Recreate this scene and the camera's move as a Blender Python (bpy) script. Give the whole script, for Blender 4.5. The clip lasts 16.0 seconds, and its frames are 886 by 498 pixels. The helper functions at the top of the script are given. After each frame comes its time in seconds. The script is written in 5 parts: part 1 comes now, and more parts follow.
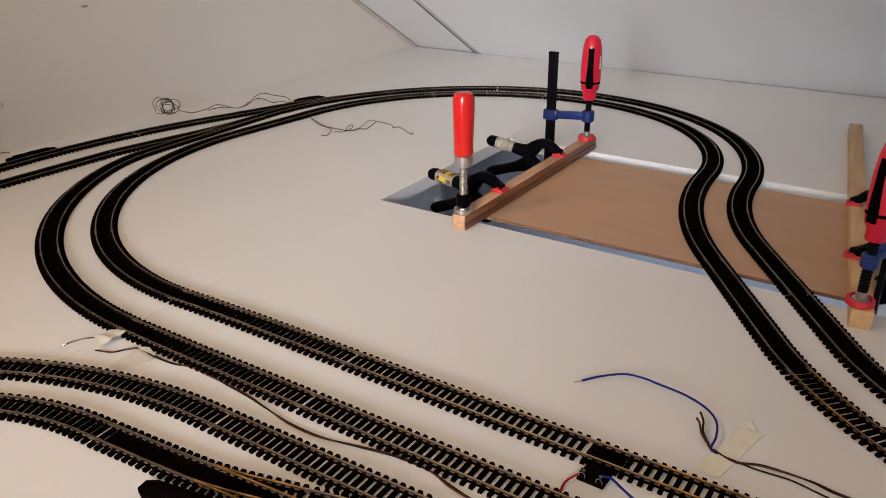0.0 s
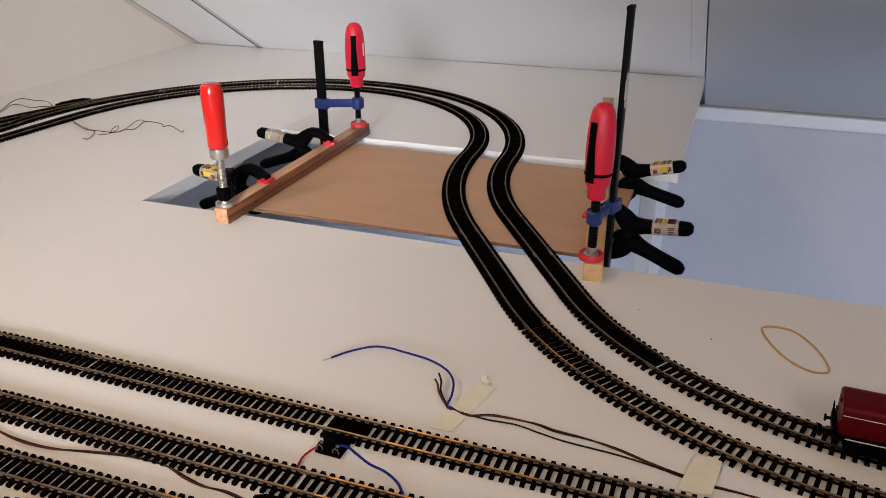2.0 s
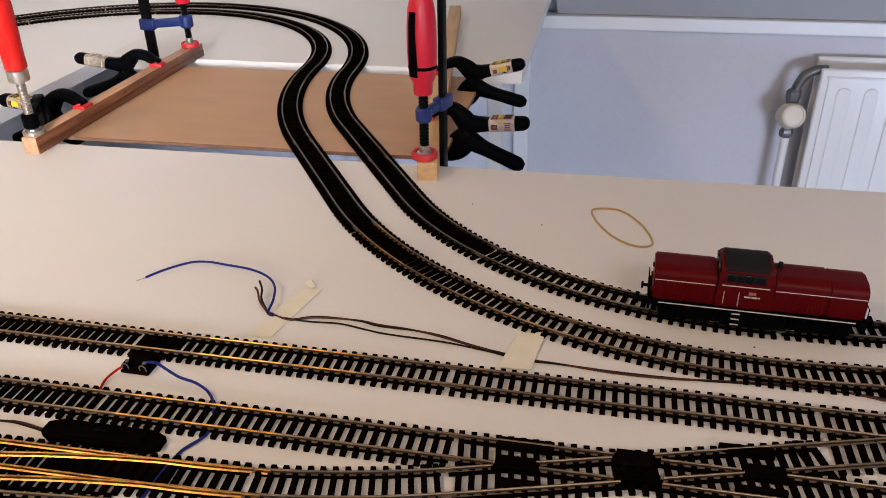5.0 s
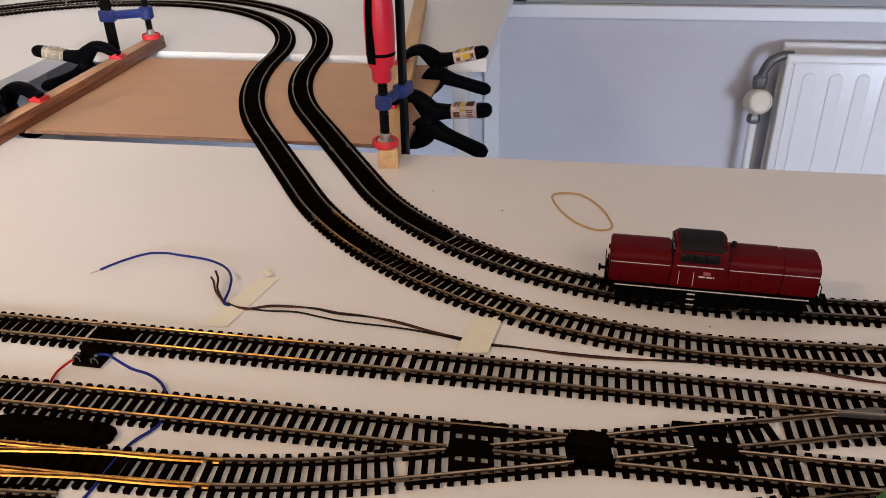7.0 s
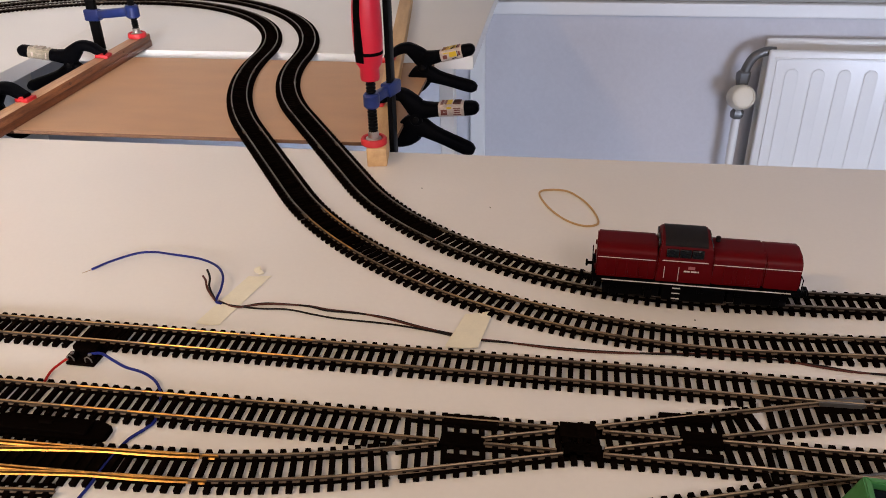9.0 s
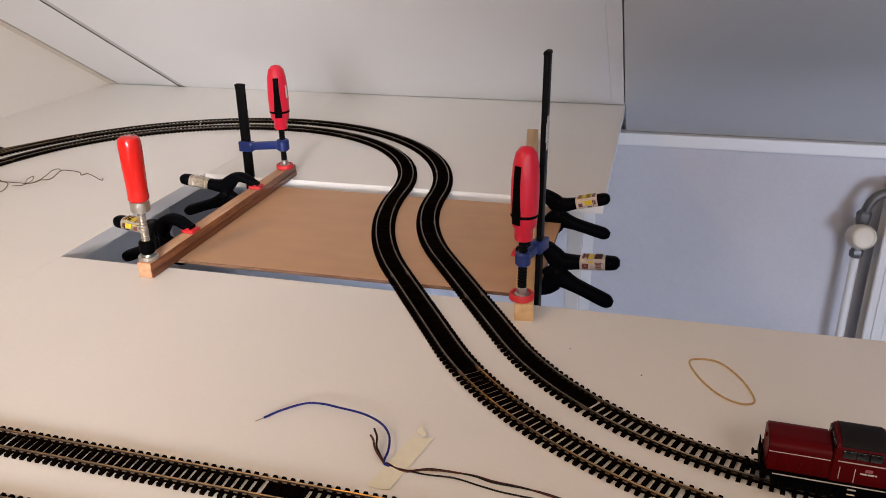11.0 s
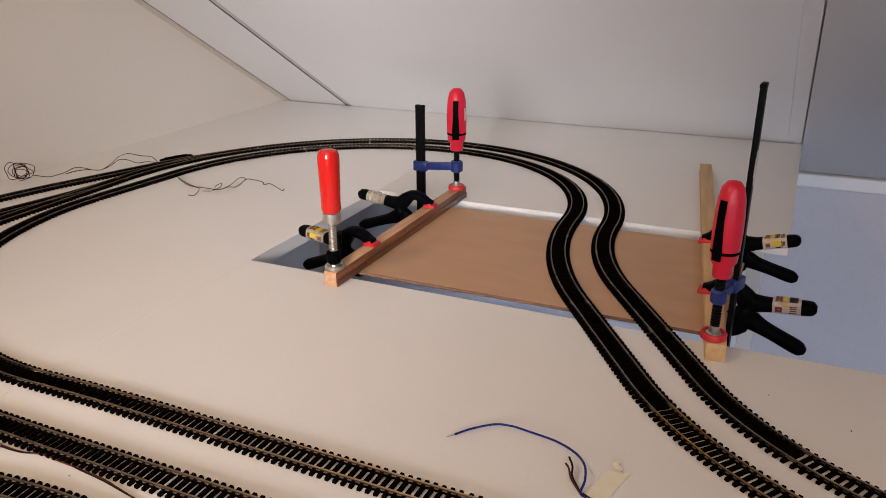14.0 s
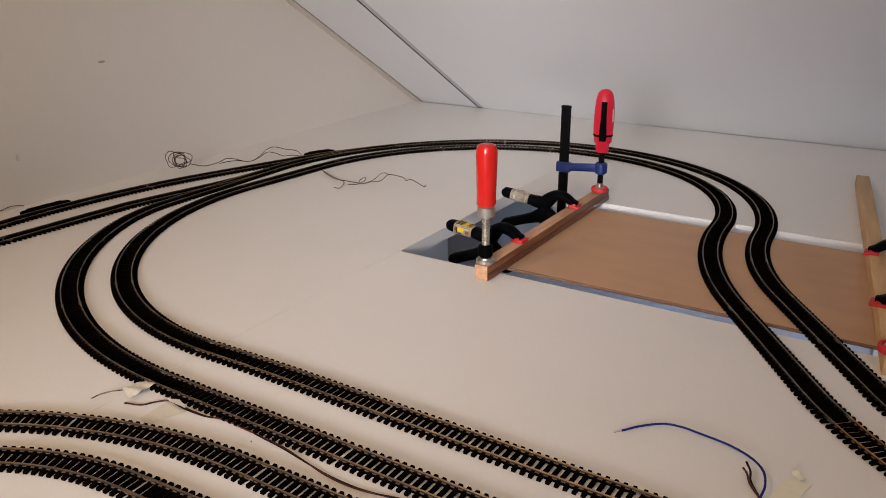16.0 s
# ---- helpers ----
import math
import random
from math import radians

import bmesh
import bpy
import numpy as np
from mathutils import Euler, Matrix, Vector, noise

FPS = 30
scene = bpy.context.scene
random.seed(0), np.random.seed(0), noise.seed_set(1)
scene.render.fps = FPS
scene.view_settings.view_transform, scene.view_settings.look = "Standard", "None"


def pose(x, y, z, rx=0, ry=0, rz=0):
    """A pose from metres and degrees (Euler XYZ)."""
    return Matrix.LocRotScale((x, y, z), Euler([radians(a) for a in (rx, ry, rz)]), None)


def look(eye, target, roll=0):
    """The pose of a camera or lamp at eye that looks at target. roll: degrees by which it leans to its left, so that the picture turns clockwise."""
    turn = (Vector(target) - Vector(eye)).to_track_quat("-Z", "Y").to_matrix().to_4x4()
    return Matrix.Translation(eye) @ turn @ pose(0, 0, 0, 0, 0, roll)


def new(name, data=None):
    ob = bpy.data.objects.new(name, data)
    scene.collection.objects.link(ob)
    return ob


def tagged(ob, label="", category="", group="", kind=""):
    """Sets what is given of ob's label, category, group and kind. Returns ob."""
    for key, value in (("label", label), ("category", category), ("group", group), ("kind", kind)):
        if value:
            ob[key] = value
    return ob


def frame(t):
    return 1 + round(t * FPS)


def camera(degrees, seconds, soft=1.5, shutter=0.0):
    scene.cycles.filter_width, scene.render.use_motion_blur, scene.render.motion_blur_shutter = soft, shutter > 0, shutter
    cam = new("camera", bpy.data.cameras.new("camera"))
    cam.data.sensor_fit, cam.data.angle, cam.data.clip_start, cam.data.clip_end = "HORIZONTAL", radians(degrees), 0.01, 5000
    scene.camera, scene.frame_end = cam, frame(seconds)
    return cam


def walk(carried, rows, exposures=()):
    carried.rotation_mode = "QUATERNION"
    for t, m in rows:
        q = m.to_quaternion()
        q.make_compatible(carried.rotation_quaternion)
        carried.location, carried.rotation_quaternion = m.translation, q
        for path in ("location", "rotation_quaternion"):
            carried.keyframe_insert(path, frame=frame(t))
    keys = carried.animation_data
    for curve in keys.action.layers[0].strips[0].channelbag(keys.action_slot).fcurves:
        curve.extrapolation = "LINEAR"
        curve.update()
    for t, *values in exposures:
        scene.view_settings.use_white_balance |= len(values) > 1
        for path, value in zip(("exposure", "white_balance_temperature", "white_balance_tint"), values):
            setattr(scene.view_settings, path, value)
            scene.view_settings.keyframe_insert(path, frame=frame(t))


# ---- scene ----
cam = camera(58.1, 16.0, 0.92)
PATH = [
    (0, (0.576, -0.745, 0.353), (-0.417, 0.786, -0.466), -0.4),
    (0.5, (0.591, -0.743, 0.355), (-0.322, 0.838, -0.462), -0.0),
    (1, (0.611, -0.735, 0.354), (-0.198, 0.899, -0.467), -0.0),
    (1.5, (0.63, -0.727, 0.348), (-0.091, 0.948, -0.473), -0.3),
    (2, (0.65, -0.722, 0.344), (0.026, 0.987, -0.485), -0.3),
    (2.5, (0.669, -0.713, 0.333), (0.144, 1.021, -0.514), -0.2),
    (3, (0.682, -0.705, 0.32), (0.235, 1.033, -0.564), -0.2),
    (3.5, (0.696, -0.703, 0.311), (0.295, 1.028, -0.607), -0.7),
    (4, (0.697, -0.7, 0.307), (0.314, 1.019, -0.64), -1.1),
    (6.5, (0.712, -0.699, 0.301), (0.397, 1.017, -0.678), -1.4),
    (7, (0.716, -0.697, 0.298), (0.414, 1.017, -0.687), -1.5),
    (7.5, (0.723, -0.698, 0.294), (0.446, 1.017, -0.697), -1.3),
    (8, (0.729, -0.7, 0.292), (0.459, 1.014, -0.704), -1.6),
    (8.2, (0.728, -0.701, 0.293), (0.462, 1.012, -0.707), -1.5),
    (10.3, (0.676, -0.707, 0.344), (0.365, 1.051, -0.557), -0.1),
    (10.5, (0.669, -0.708, 0.354), (0.316, 1.063, -0.506), -0.2),
    (11, (0.652, -0.711, 0.364), (0.176, 1.068, -0.416), -0.9),
    (11.5, (0.639, -0.716, 0.365), (0.099, 1.053, -0.395), -0.7),
    (12, (0.621, -0.719, 0.364), (-0.001, 1.026, -0.39), -0.7),
    (12.5, (0.61, -0.722, 0.36), (-0.074, 1.002, -0.389), -0.6),
    (13, (0.604, -0.726, 0.361), (-0.11, 0.993, -0.371), -0.4),
    (13.5, (0.598, -0.728, 0.36), (-0.149, 0.981, -0.362), -0.2),
    (14, (0.592, -0.731, 0.361), (-0.181, 0.97, -0.353), -0.3),
    (14.5, (0.584, -0.737, 0.358), (-0.234, 0.945, -0.352), -0.4),
    (15, (0.573, -0.742, 0.354), (-0.303, 0.912, -0.349), -0.6),
    (15.5, (0.558, -0.752, 0.351), (-0.372, 0.875, -0.346), -0.2),
    (16, (0.545, -0.766, 0.349), (-0.453, 0.823, -0.344), -0.3),
]
walk(cam, [(t, look(eye, target, roll)) for t, eye, target, roll in PATH], [(0.0, -0.44, 7000, 17.5), (1.0, -0.37, 6950, 17.5), (2.0, -0.22, 6950, 18.0), (3.5, 0.05, 6980, 19.2), (8.0, 0.02, 7260, 20.8), (10.3, 0.13, 7300, 21.0), (10.6, 0.06, 7350, 21.0), (11.0, -0.12, 7400, 21.0), (11.5, -0.22, 7450, 21.0), (12.5, -0.37, 7450, 22.0), (15.0, -0.36, 7300, 21.0), (15.5, -0.41, 7250, 20.5), (16.0, -0.54, 7200, 20.0)])


# ---- world and lights ----
world = bpy.data.worlds.new("world")
scene.world = world
world.use_nodes = True
sky = world.node_tree.nodes.new("ShaderNodeTexSky")
sky.sky_type, sky.sun_disc = "NISHITA", False
sky.sun_elevation, sky.sun_rotation = radians(35), radians(120)
world.node_tree.links.new(sky.outputs[0], world.node_tree.nodes["Background"].inputs[0])
world.node_tree.nodes["Background"].inputs[1].default_value = 0.08


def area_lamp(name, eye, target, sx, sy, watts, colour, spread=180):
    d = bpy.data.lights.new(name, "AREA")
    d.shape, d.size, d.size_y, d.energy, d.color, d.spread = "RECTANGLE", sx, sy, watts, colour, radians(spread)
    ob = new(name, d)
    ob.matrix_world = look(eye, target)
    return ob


area_lamp("window_daylight", (1.95, -1.90, -0.10), (1.62, 1.07, -0.16), 0.7, 0.80, 11.6, (0.53, 0.71, 1.0), 72)
# added blue fill without a known source, brightens the knee wall under the table
area_lamp("under_table_fill", (0.50, -1.90, -0.42), (0.08, 1.07, -0.50), 0.40, 0.34, 0.8, (0.48, 0.70, 1.0), 25)
area_lamp("rear_window_daylight", (0.50, -1.90, 0.46), (-0.26, 0.92, 0.02), 0.42, 0.36, 3.1, (0.80, 0.89, 1.0), 36)
# added soft fill for the near board's right part; no roof opening stands there
area_lamp("near_board_fill", (1.35, -1.55, 0.95), (1.12, -0.45, 0.0), 0.55, 0.55, 2.1, (0.97, 0.93, 0.93), 80)
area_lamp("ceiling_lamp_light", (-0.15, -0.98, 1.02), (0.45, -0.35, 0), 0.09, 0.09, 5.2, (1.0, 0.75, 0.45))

# ---- materials ----


def material(name, base, rough=0.5, metal=0.0, vary=0.12, scale=30.0, fine=400.0, bump=0.1, stretch=(1, 1, 1), dark=None, specular=0.5, alpha=1.0, spread=0.0):
    m = bpy.data.materials.new(name)
    m.use_nodes = True
    n, l = m.node_tree.nodes, m.node_tree.links
    b = n["Principled BSDF"]
    b.inputs["Metallic"].default_value = metal
    b.inputs["Specular IOR Level"].default_value = specular
    co, mp = n.new("ShaderNodeTexCoord"), n.new("ShaderNodeMapping")
    mp.inputs["Scale"].default_value = stretch
    l.new(co.outputs["Object"], mp.inputs["Vector"])
    big, small = n.new("ShaderNodeTexNoise"), n.new("ShaderNodeTexNoise")
    big.inputs["Scale"].default_value, big.inputs["Detail"].default_value = scale, 5
    small.inputs["Scale"].default_value, small.inputs["Detail"].default_value = fine, 3
    for t in (big, small):
        l.new(mp.outputs[0], t.inputs["Vector"])
    ramp = n.new("ShaderNodeValToRGB")
    d = dark or tuple(c * (1 - vary) for c in base)
    ramp.color_ramp.elements[0].position, ramp.color_ramp.elements[1].position = 0.32, 0.68
    ramp.color_ramp.elements[0].color, ramp.color_ramp.elements[1].color = (*d, 1), (*base, 1)
    mix = n.new("ShaderNodeMath")
    mix.operation = "MULTIPLY_ADD"
    mix.inputs[1].default_value = 0.35
    half = n.new("ShaderNodeMath")
    half.operation = "MULTIPLY"
    half.inputs[1].default_value = 0.65
    l.new(big.outputs[0], half.inputs[0])
    l.new(small.outputs[0], mix.inputs[0])
    l.new(half.outputs[0], mix.inputs[2])
    l.new(mix.outputs[0], ramp.inputs[0])
    col = ramp.outputs[0]
    if spread:
        info, hsv, rng = n.new("ShaderNodeObjectInfo"), n.new("ShaderNodeHueSaturation"), n.new("ShaderNodeMapRange")
        rng.inputs["To Min"].default_value, rng.inputs["To Max"].default_value = 1 - spread, 1 + spread
        l.new(info.outputs["Random"], rng.inputs[0])
        l.new(rng.outputs[0], hsv.inputs["Value"])
        l.new(col, hsv.inputs["Color"])
        col = hsv.outputs[0]
    l.new(col, b.inputs["Base Color"])
    rr = n.new("ShaderNodeMapRange")
    rr.inputs["To Min"].default_value, rr.inputs["To Max"].default_value = max(0.02, rough - 0.07), min(1, rough + 0.07)
    l.new(big.outputs[0], rr.inputs[0])
    l.new(rr.outputs[0], b.inputs["Roughness"])
    if bump:
        bp = n.new("ShaderNodeBump")
        bp.inputs["Strength"].default_value, bp.inputs["Distance"].default_value = bump, 0.0006
        l.new(small.outputs[0], bp.inputs["Height"])
        l.new(bp.outputs[0], b.inputs["Normal"])
    b.inputs["Alpha"].default_value = alpha
    return m


M_TABLE = material("white_melamine", (0.80, 0.775, 0.735), 0.36, vary=0.05, scale=6, fine=260, bump=0.03, specular=0.5)
M_EDGE = material("white_edge_band", (0.78, 0.76, 0.73), 0.5, vary=0.06, scale=20, fine=200)
M_WALL = material("white_wall_paint", (0.79, 0.735, 0.665), 0.75, vary=0.04, scale=3, fine=170, bump=0.25)
M_PANEL = material("white_board_panel", (0.765, 0.765, 0.76), 0.6, vary=0.04, scale=4, fine=300, bump=0.08)
M_KNEE = material("painted_wallpaper", (0.64, 0.63, 0.66), 0.8, vary=0.10, scale=3.5, fine=120, bump=0.35)
M_TRIM = material("white_gloss_trim", (0.82, 0.81, 0.79), 0.4, vary=0.03, scale=8, fine=90)
M_FLOOR = material("grey_vinyl_floor", (0.50, 0.52, 0.56), 0.45, vary=0.12, scale=4, fine=60, bump=0.1)
M_GREYCEIL = material("darker_ceiling_board", (0.60, 0.585, 0.57), 0.85, vary=0.05, scale=3, fine=120, bump=0.2)
M_CEIL = material("ceiling_paint", (0.78, 0.77, 0.75), 0.85, vary=0.03, scale=3, fine=120, bump=0.2)
M_HARD = material("brown_hardboard", (0.56, 0.322, 0.178), 0.5, vary=0.16, scale=14, fine=500, bump=0.15, stretch=(1, 2.5, 1))
M_HARDEDGE = material("dark_hardboard_edge", (0.26, 0.13, 0.07), 0.7, vary=0.4, scale=120, fine=500)
M_BARE = material("scraped_bare_metal", (0.62, 0.60, 0.57), 0.5, vary=0.35, scale=300)
M_STAIN = material("stained_wood", (0.24, 0.075, 0.026), 0.32, scale=16, fine=220, bump=0.2, stretch=(9, 0.8, 9), dark=(0.06, 0.016, 0.007))
M_PALE = material("pale_pine_wood", (0.70, 0.46, 0.23), 0.55, scale=14, fine=220, bump=0.2, stretch=(9, 0.8, 9), dark=(0.50, 0.28, 0.12))
M_PINKPINE = material("pinkish_pine_wood", (0.66, 0.40, 0.235), 0.5, scale=20, fine=260, bump=0.2, stretch=(9, 0.8, 9), dark=(0.42, 0.20, 0.10))
M_SLEEPER = material("black_track_plastic", (0.0042, 0.0026, 0.0020), 0.55, vary=0.3, scale=200, fine=1500, bump=0.1, spread=0.25, specular=0.0)
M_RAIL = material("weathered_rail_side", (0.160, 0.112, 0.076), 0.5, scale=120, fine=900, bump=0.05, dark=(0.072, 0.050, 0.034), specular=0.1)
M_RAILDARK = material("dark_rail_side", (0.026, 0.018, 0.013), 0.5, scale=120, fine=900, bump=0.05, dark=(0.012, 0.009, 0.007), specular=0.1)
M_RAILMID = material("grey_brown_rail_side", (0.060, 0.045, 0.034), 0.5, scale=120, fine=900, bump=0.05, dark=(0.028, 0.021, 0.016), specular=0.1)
M_HEADGREY = material("dull_nickel_rail_head", (0.30, 0.27, 0.23), 0.3, metal=1.0, scale=70, fine=800, bump=0.02, dark=(0.12, 0.10, 0.085))
M_HEAD = material("worn_rail_head", (0.33, 0.228, 0.135), 0.42, metal=1.0, scale=70, fine=800, bump=0.02, dark=(0.13, 0.108, 0.085))
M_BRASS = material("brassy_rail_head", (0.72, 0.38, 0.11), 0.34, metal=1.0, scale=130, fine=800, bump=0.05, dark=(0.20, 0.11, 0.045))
M_RED = material("dark_red_paint", (0.095, 0.0016, 0.0028), 0.42, vary=0.12, scale=90, fine=900, bump=0.02, specular=0.10)
M_BLACK = material("black_plastic", (0.0022, 0.0021, 0.0024), 0.42, vary=0.2, scale=80, fine=900, bump=0.05, specular=0.01)
M_ROOF = material("grey_roof_paint", (0.012, 0.010, 0.0105), 0.6, vary=0.25, scale=120, fine=900, specular=0.15)
M_LINE = material("white_print", (0.72, 0.68, 0.64), 0.5, vary=0.05)
M_EMBLEM = material("faded_pink_print", (0.42, 0.14, 0.14), 0.5, vary=0.2, scale=400)
M_GLASS = material("dark_window_glass", (0.01, 0.012, 0.014), 0.08, vary=0.1, bump=0)
M_STEEL = material("bright_steel", (0.58, 0.56, 0.52), 0.36, metal=1.0, vary=0.2, scale=90, fine=700)
M_LACQ = material("red_lacquered_wood", (0.62, 0.014, 0.010), 0.16, vary=0.12, scale=30, fine=300, bump=0.02)
M_REDPL = material("red_plastic_grip", (0.62, 0.010, 0.034), 0.36, vary=0.08, scale=60, fine=600)
M_PAD = material("red_rubber_pad", (0.62, 0.02, 0.025), 0.5, vary=0.12, scale=100, fine=700)
M_BLUE = material("blue_painted_iron", (0.006, 0.024, 0.145), 0.38, vary=0.25, scale=90, fine=600, bump=0.15)
M_BAR = material("blackened_steel_bar", (0.006, 0.006, 0.0065), 0.36, vary=0.3, scale=70, fine=500, bump=0.1, specular=0.02)
M_SPRING = material("dark_clamp_plastic", (0.0026, 0.0028, 0.0040), 0.45, vary=0.25, scale=60, fine=700, bump=0.08, specular=0.018)
M_PAPER = material("white_sticker", (0.68, 0.56, 0.48), 0.35, vary=0.35, scale=260, fine=900)
M_PAPEROLD = material("worn_clear_sticker", (0.42, 0.37, 0.28), 0.3, vary=0.5, scale=260)
M_YELLOW = material("yellow_print", (0.75, 0.50, 0.03), 0.4, vary=0.1)
M_BROWNPRINT = material("brown_print", (0.20, 0.05, 0.035), 0.4, vary=0.1)
M_TAPE = material("masking_tape", (0.83, 0.785, 0.62), 0.45, vary=0.08, scale=120, fine=700, bump=0.25)
M_TAPEOLD = material("dull_old_tape", (0.72, 0.67, 0.575), 0.5, vary=0.14, scale=120, fine=700, bump=0.25)
M_WBLUE = material("blue_wire", (0.010, 0.019, 0.16), 0.5, vary=0.1, specular=0.15)
M_WBROWN = material("brown_wire", (0.085, 0.026, 0.018), 0.45, vary=0.1, specular=0.15)
M_WBLACK = material("black_wire", (0.008, 0.006, 0.006), 0.45, vary=0.1, specular=0.15)
M_WRED = material("red_wire", (0.36, 0.012, 0.010), 0.45, vary=0.1, specular=0.15)
M_WOLIVE = material("olive_brown_wire", (0.075, 0.040, 0.012), 0.5, vary=0.3, specular=0.1)
M_COPPER = material("bare_copper", (0.55, 0.42, 0.30), 0.35, metal=0.9, vary=0.2)
M_BAND = material("tan_rubber", (0.55, 0.34, 0.15), 0.5, vary=0.15, scale=200)
M_RADIATOR = material("white_enamel", (0.80, 0.79, 0.76), 0.32, vary=0.03, scale=10, fine=200, bump=0.03)
M_CREAM = material("cream_plastic", (0.74, 0.66, 0.52), 0.4, vary=0.06)
M_PIPE = material("grey_painted_pipe", (0.16, 0.155, 0.15), 0.38, metal=0.5, vary=0.25, scale=60)
M_GREEN = material("green_plastic", (0.05, 0.24, 0.075), 0.38, vary=0.12, scale=40)
M_DARKBOX = material("dark_inner_plastic", (0.008, 0.012, 0.016), 0.5, vary=0.2, specular=0.05)
M_SCUFF = material("brown_scuff", (0.52, 0.45, 0.38), 0.8, vary=0.4, scale=300)
M_FAINT = material("faint_scuff", (0.66, 0.60, 0.53), 0.8, vary=0.1, scale=300)
M_DARKSTAIN = material("dark_stained_strip", (0.09, 0.035, 0.015), 0.6, vary=0.4, scale=60)
M_GAPSHADE = material("dark_gap_shade", (0.035, 0.030, 0.027), 0.8, vary=0.3, scale=60)
M_COVE = material("beige_filler", (0.62, 0.56, 0.49), 0.8, vary=0.06, scale=20)
M_SHADOWBAND = material("grey_shadow_band", (0.52, 0.51, 0.51), 0.7, vary=0.08, scale=20)
M_STAINMID = material("mid_brown_wood", (0.36, 0.135, 0.055), 0.4, scale=22, fine=220, bump=0.2, stretch=(9, 0.8, 9), dark=(0.09, 0.026, 0.011))
M_SPECK = material("dark_crumb", (0.03, 0.025, 0.02), 0.8)

# ---- mesh helpers ----


def finish(name, bm, mats, parent=None, label="", smooth=True, recalc=True, sharp=38):
    if recalc:
        bmesh.ops.recalc_face_normals(bm, faces=bm.faces)
    me = bpy.data.meshes.new(name)
    bm.to_mesh(me)
    bm.free()
    for m in (mats if isinstance(mats, (list, tuple)) else [mats]):
        me.materials.append(m)
    if smooth:
        me.shade_smooth()
        me.set_sharp_from_angle(angle=radians(sharp))
    ob = new(name, me)
    if parent:
        ob.parent = parent
    if label:
        ob["label"] = label
    return ob


def part(name, bm, mats, parent, label="", smooth=True, sharp=38):
    return finish(name, bm, mats, parent, label, smooth, True, sharp)


def thing(name, label, category, at=None, group="", kind=""):
    ob = new(name)
    ob.empty_display_size = 0.02
    if at is not None:
        ob.matrix_world = at
    return tagged(ob, label, category, group, kind)


def box(bm, x0, x1, y0, y1, z0, z1, bevel=0.0, seg=2, m=None, mat=0):
    v = bmesh.ops.create_cube(bm, size=1)["verts"]
    t = Matrix.LocRotScale(((x0 + x1) / 2, (y0 + y1) / 2, (z0 + z1) / 2), None, (x1 - x0, y1 - y0, z1 - z0))
    bmesh.ops.transform(bm, matrix=t, verts=v)
    faces = {f for q in v for f in q.link_faces}
    if bevel:
        edges = list({e for f in faces for e in f.edges})
        r = bmesh.ops.bevel(bm, geom=edges, offset=bevel, segments=seg, profile=0.5, affect="EDGES")
        faces = {f for q in r["verts"] for f in q.link_faces} | set(r["faces"])
    for f in faces:
        f.material_index = mat
    vs = list({q for f in faces for q in f.verts})
    if m is not None:
        bmesh.ops.transform(bm, matrix=m, verts=vs)
    return vs


def one_box(*a, **k):
    bm = bmesh.new()
    box(bm, *a, **k)
    return bm


def prism(bm, outline, z0, z1, m=None):
    """A plate with that outline in plan, from z0 to z1."""
    lo = [bm.verts.new((x, y, z0)) for x, y in outline]
    hi = [bm.verts.new((x, y, z1)) for x, y in outline]
    bm.faces.new(lo[::-1])
    bm.faces.new(hi)
    k = len(lo)
    for i in range(k):
        bm.faces.new((lo[i], lo[(i + 1) % k], hi[(i + 1) % k], hi[i]))
    if m is not None:
        bmesh.ops.transform(bm, matrix=m, verts=lo + hi)
    return lo + hi


def lathe(bm, profile, n=20, m=None, mat=0):
    """Turns (radius, height) pairs round z."""
    rings, made = [], []
    for r, z in profile:
        ring = [bm.verts.new((r * math.cos(2 * math.pi * i / n), r * math.sin(2 * math.pi * i / n), z)) for i in range(n)]
        rings.append(ring)
        made += ring
    for a, b in zip(rings, rings[1:]):
        for i in range(n):
            bm.faces.new((a[i], a[(i + 1) % n], b[(i + 1) % n], b[i])).material_index = mat
    bm.faces.new(rings[0][::-1]).material_index = mat
    bm.faces.new(rings[-1]).material_index = mat
    if m is not None:
        bmesh.ops.transform(bm, matrix=m, verts=made)
    return made


def curve_points(points, steps=8, closed=False):
    """A smooth line through the points."""
    p = [Vector(q) for q in points]
    n = len(p)
    out = []
    for i in range(n if closed else n - 1):
        a, b = p[i], p[(i + 1) % n]
        before = p[i - 1] if i or closed else a * 2 - b
        after = p[(i + 2) % n] if closed or i + 2 < n else b * 2 - a
        for j in range(steps):
            t = j / steps
            out.append(0.5 * (2 * a + (b - before) * t + (2 * before - 5 * a + 4 * b - after) * t * t + (3 * a - before - 3 * b + after) * t ** 3))
    if not closed:
        out.append(p[-1])
    return out


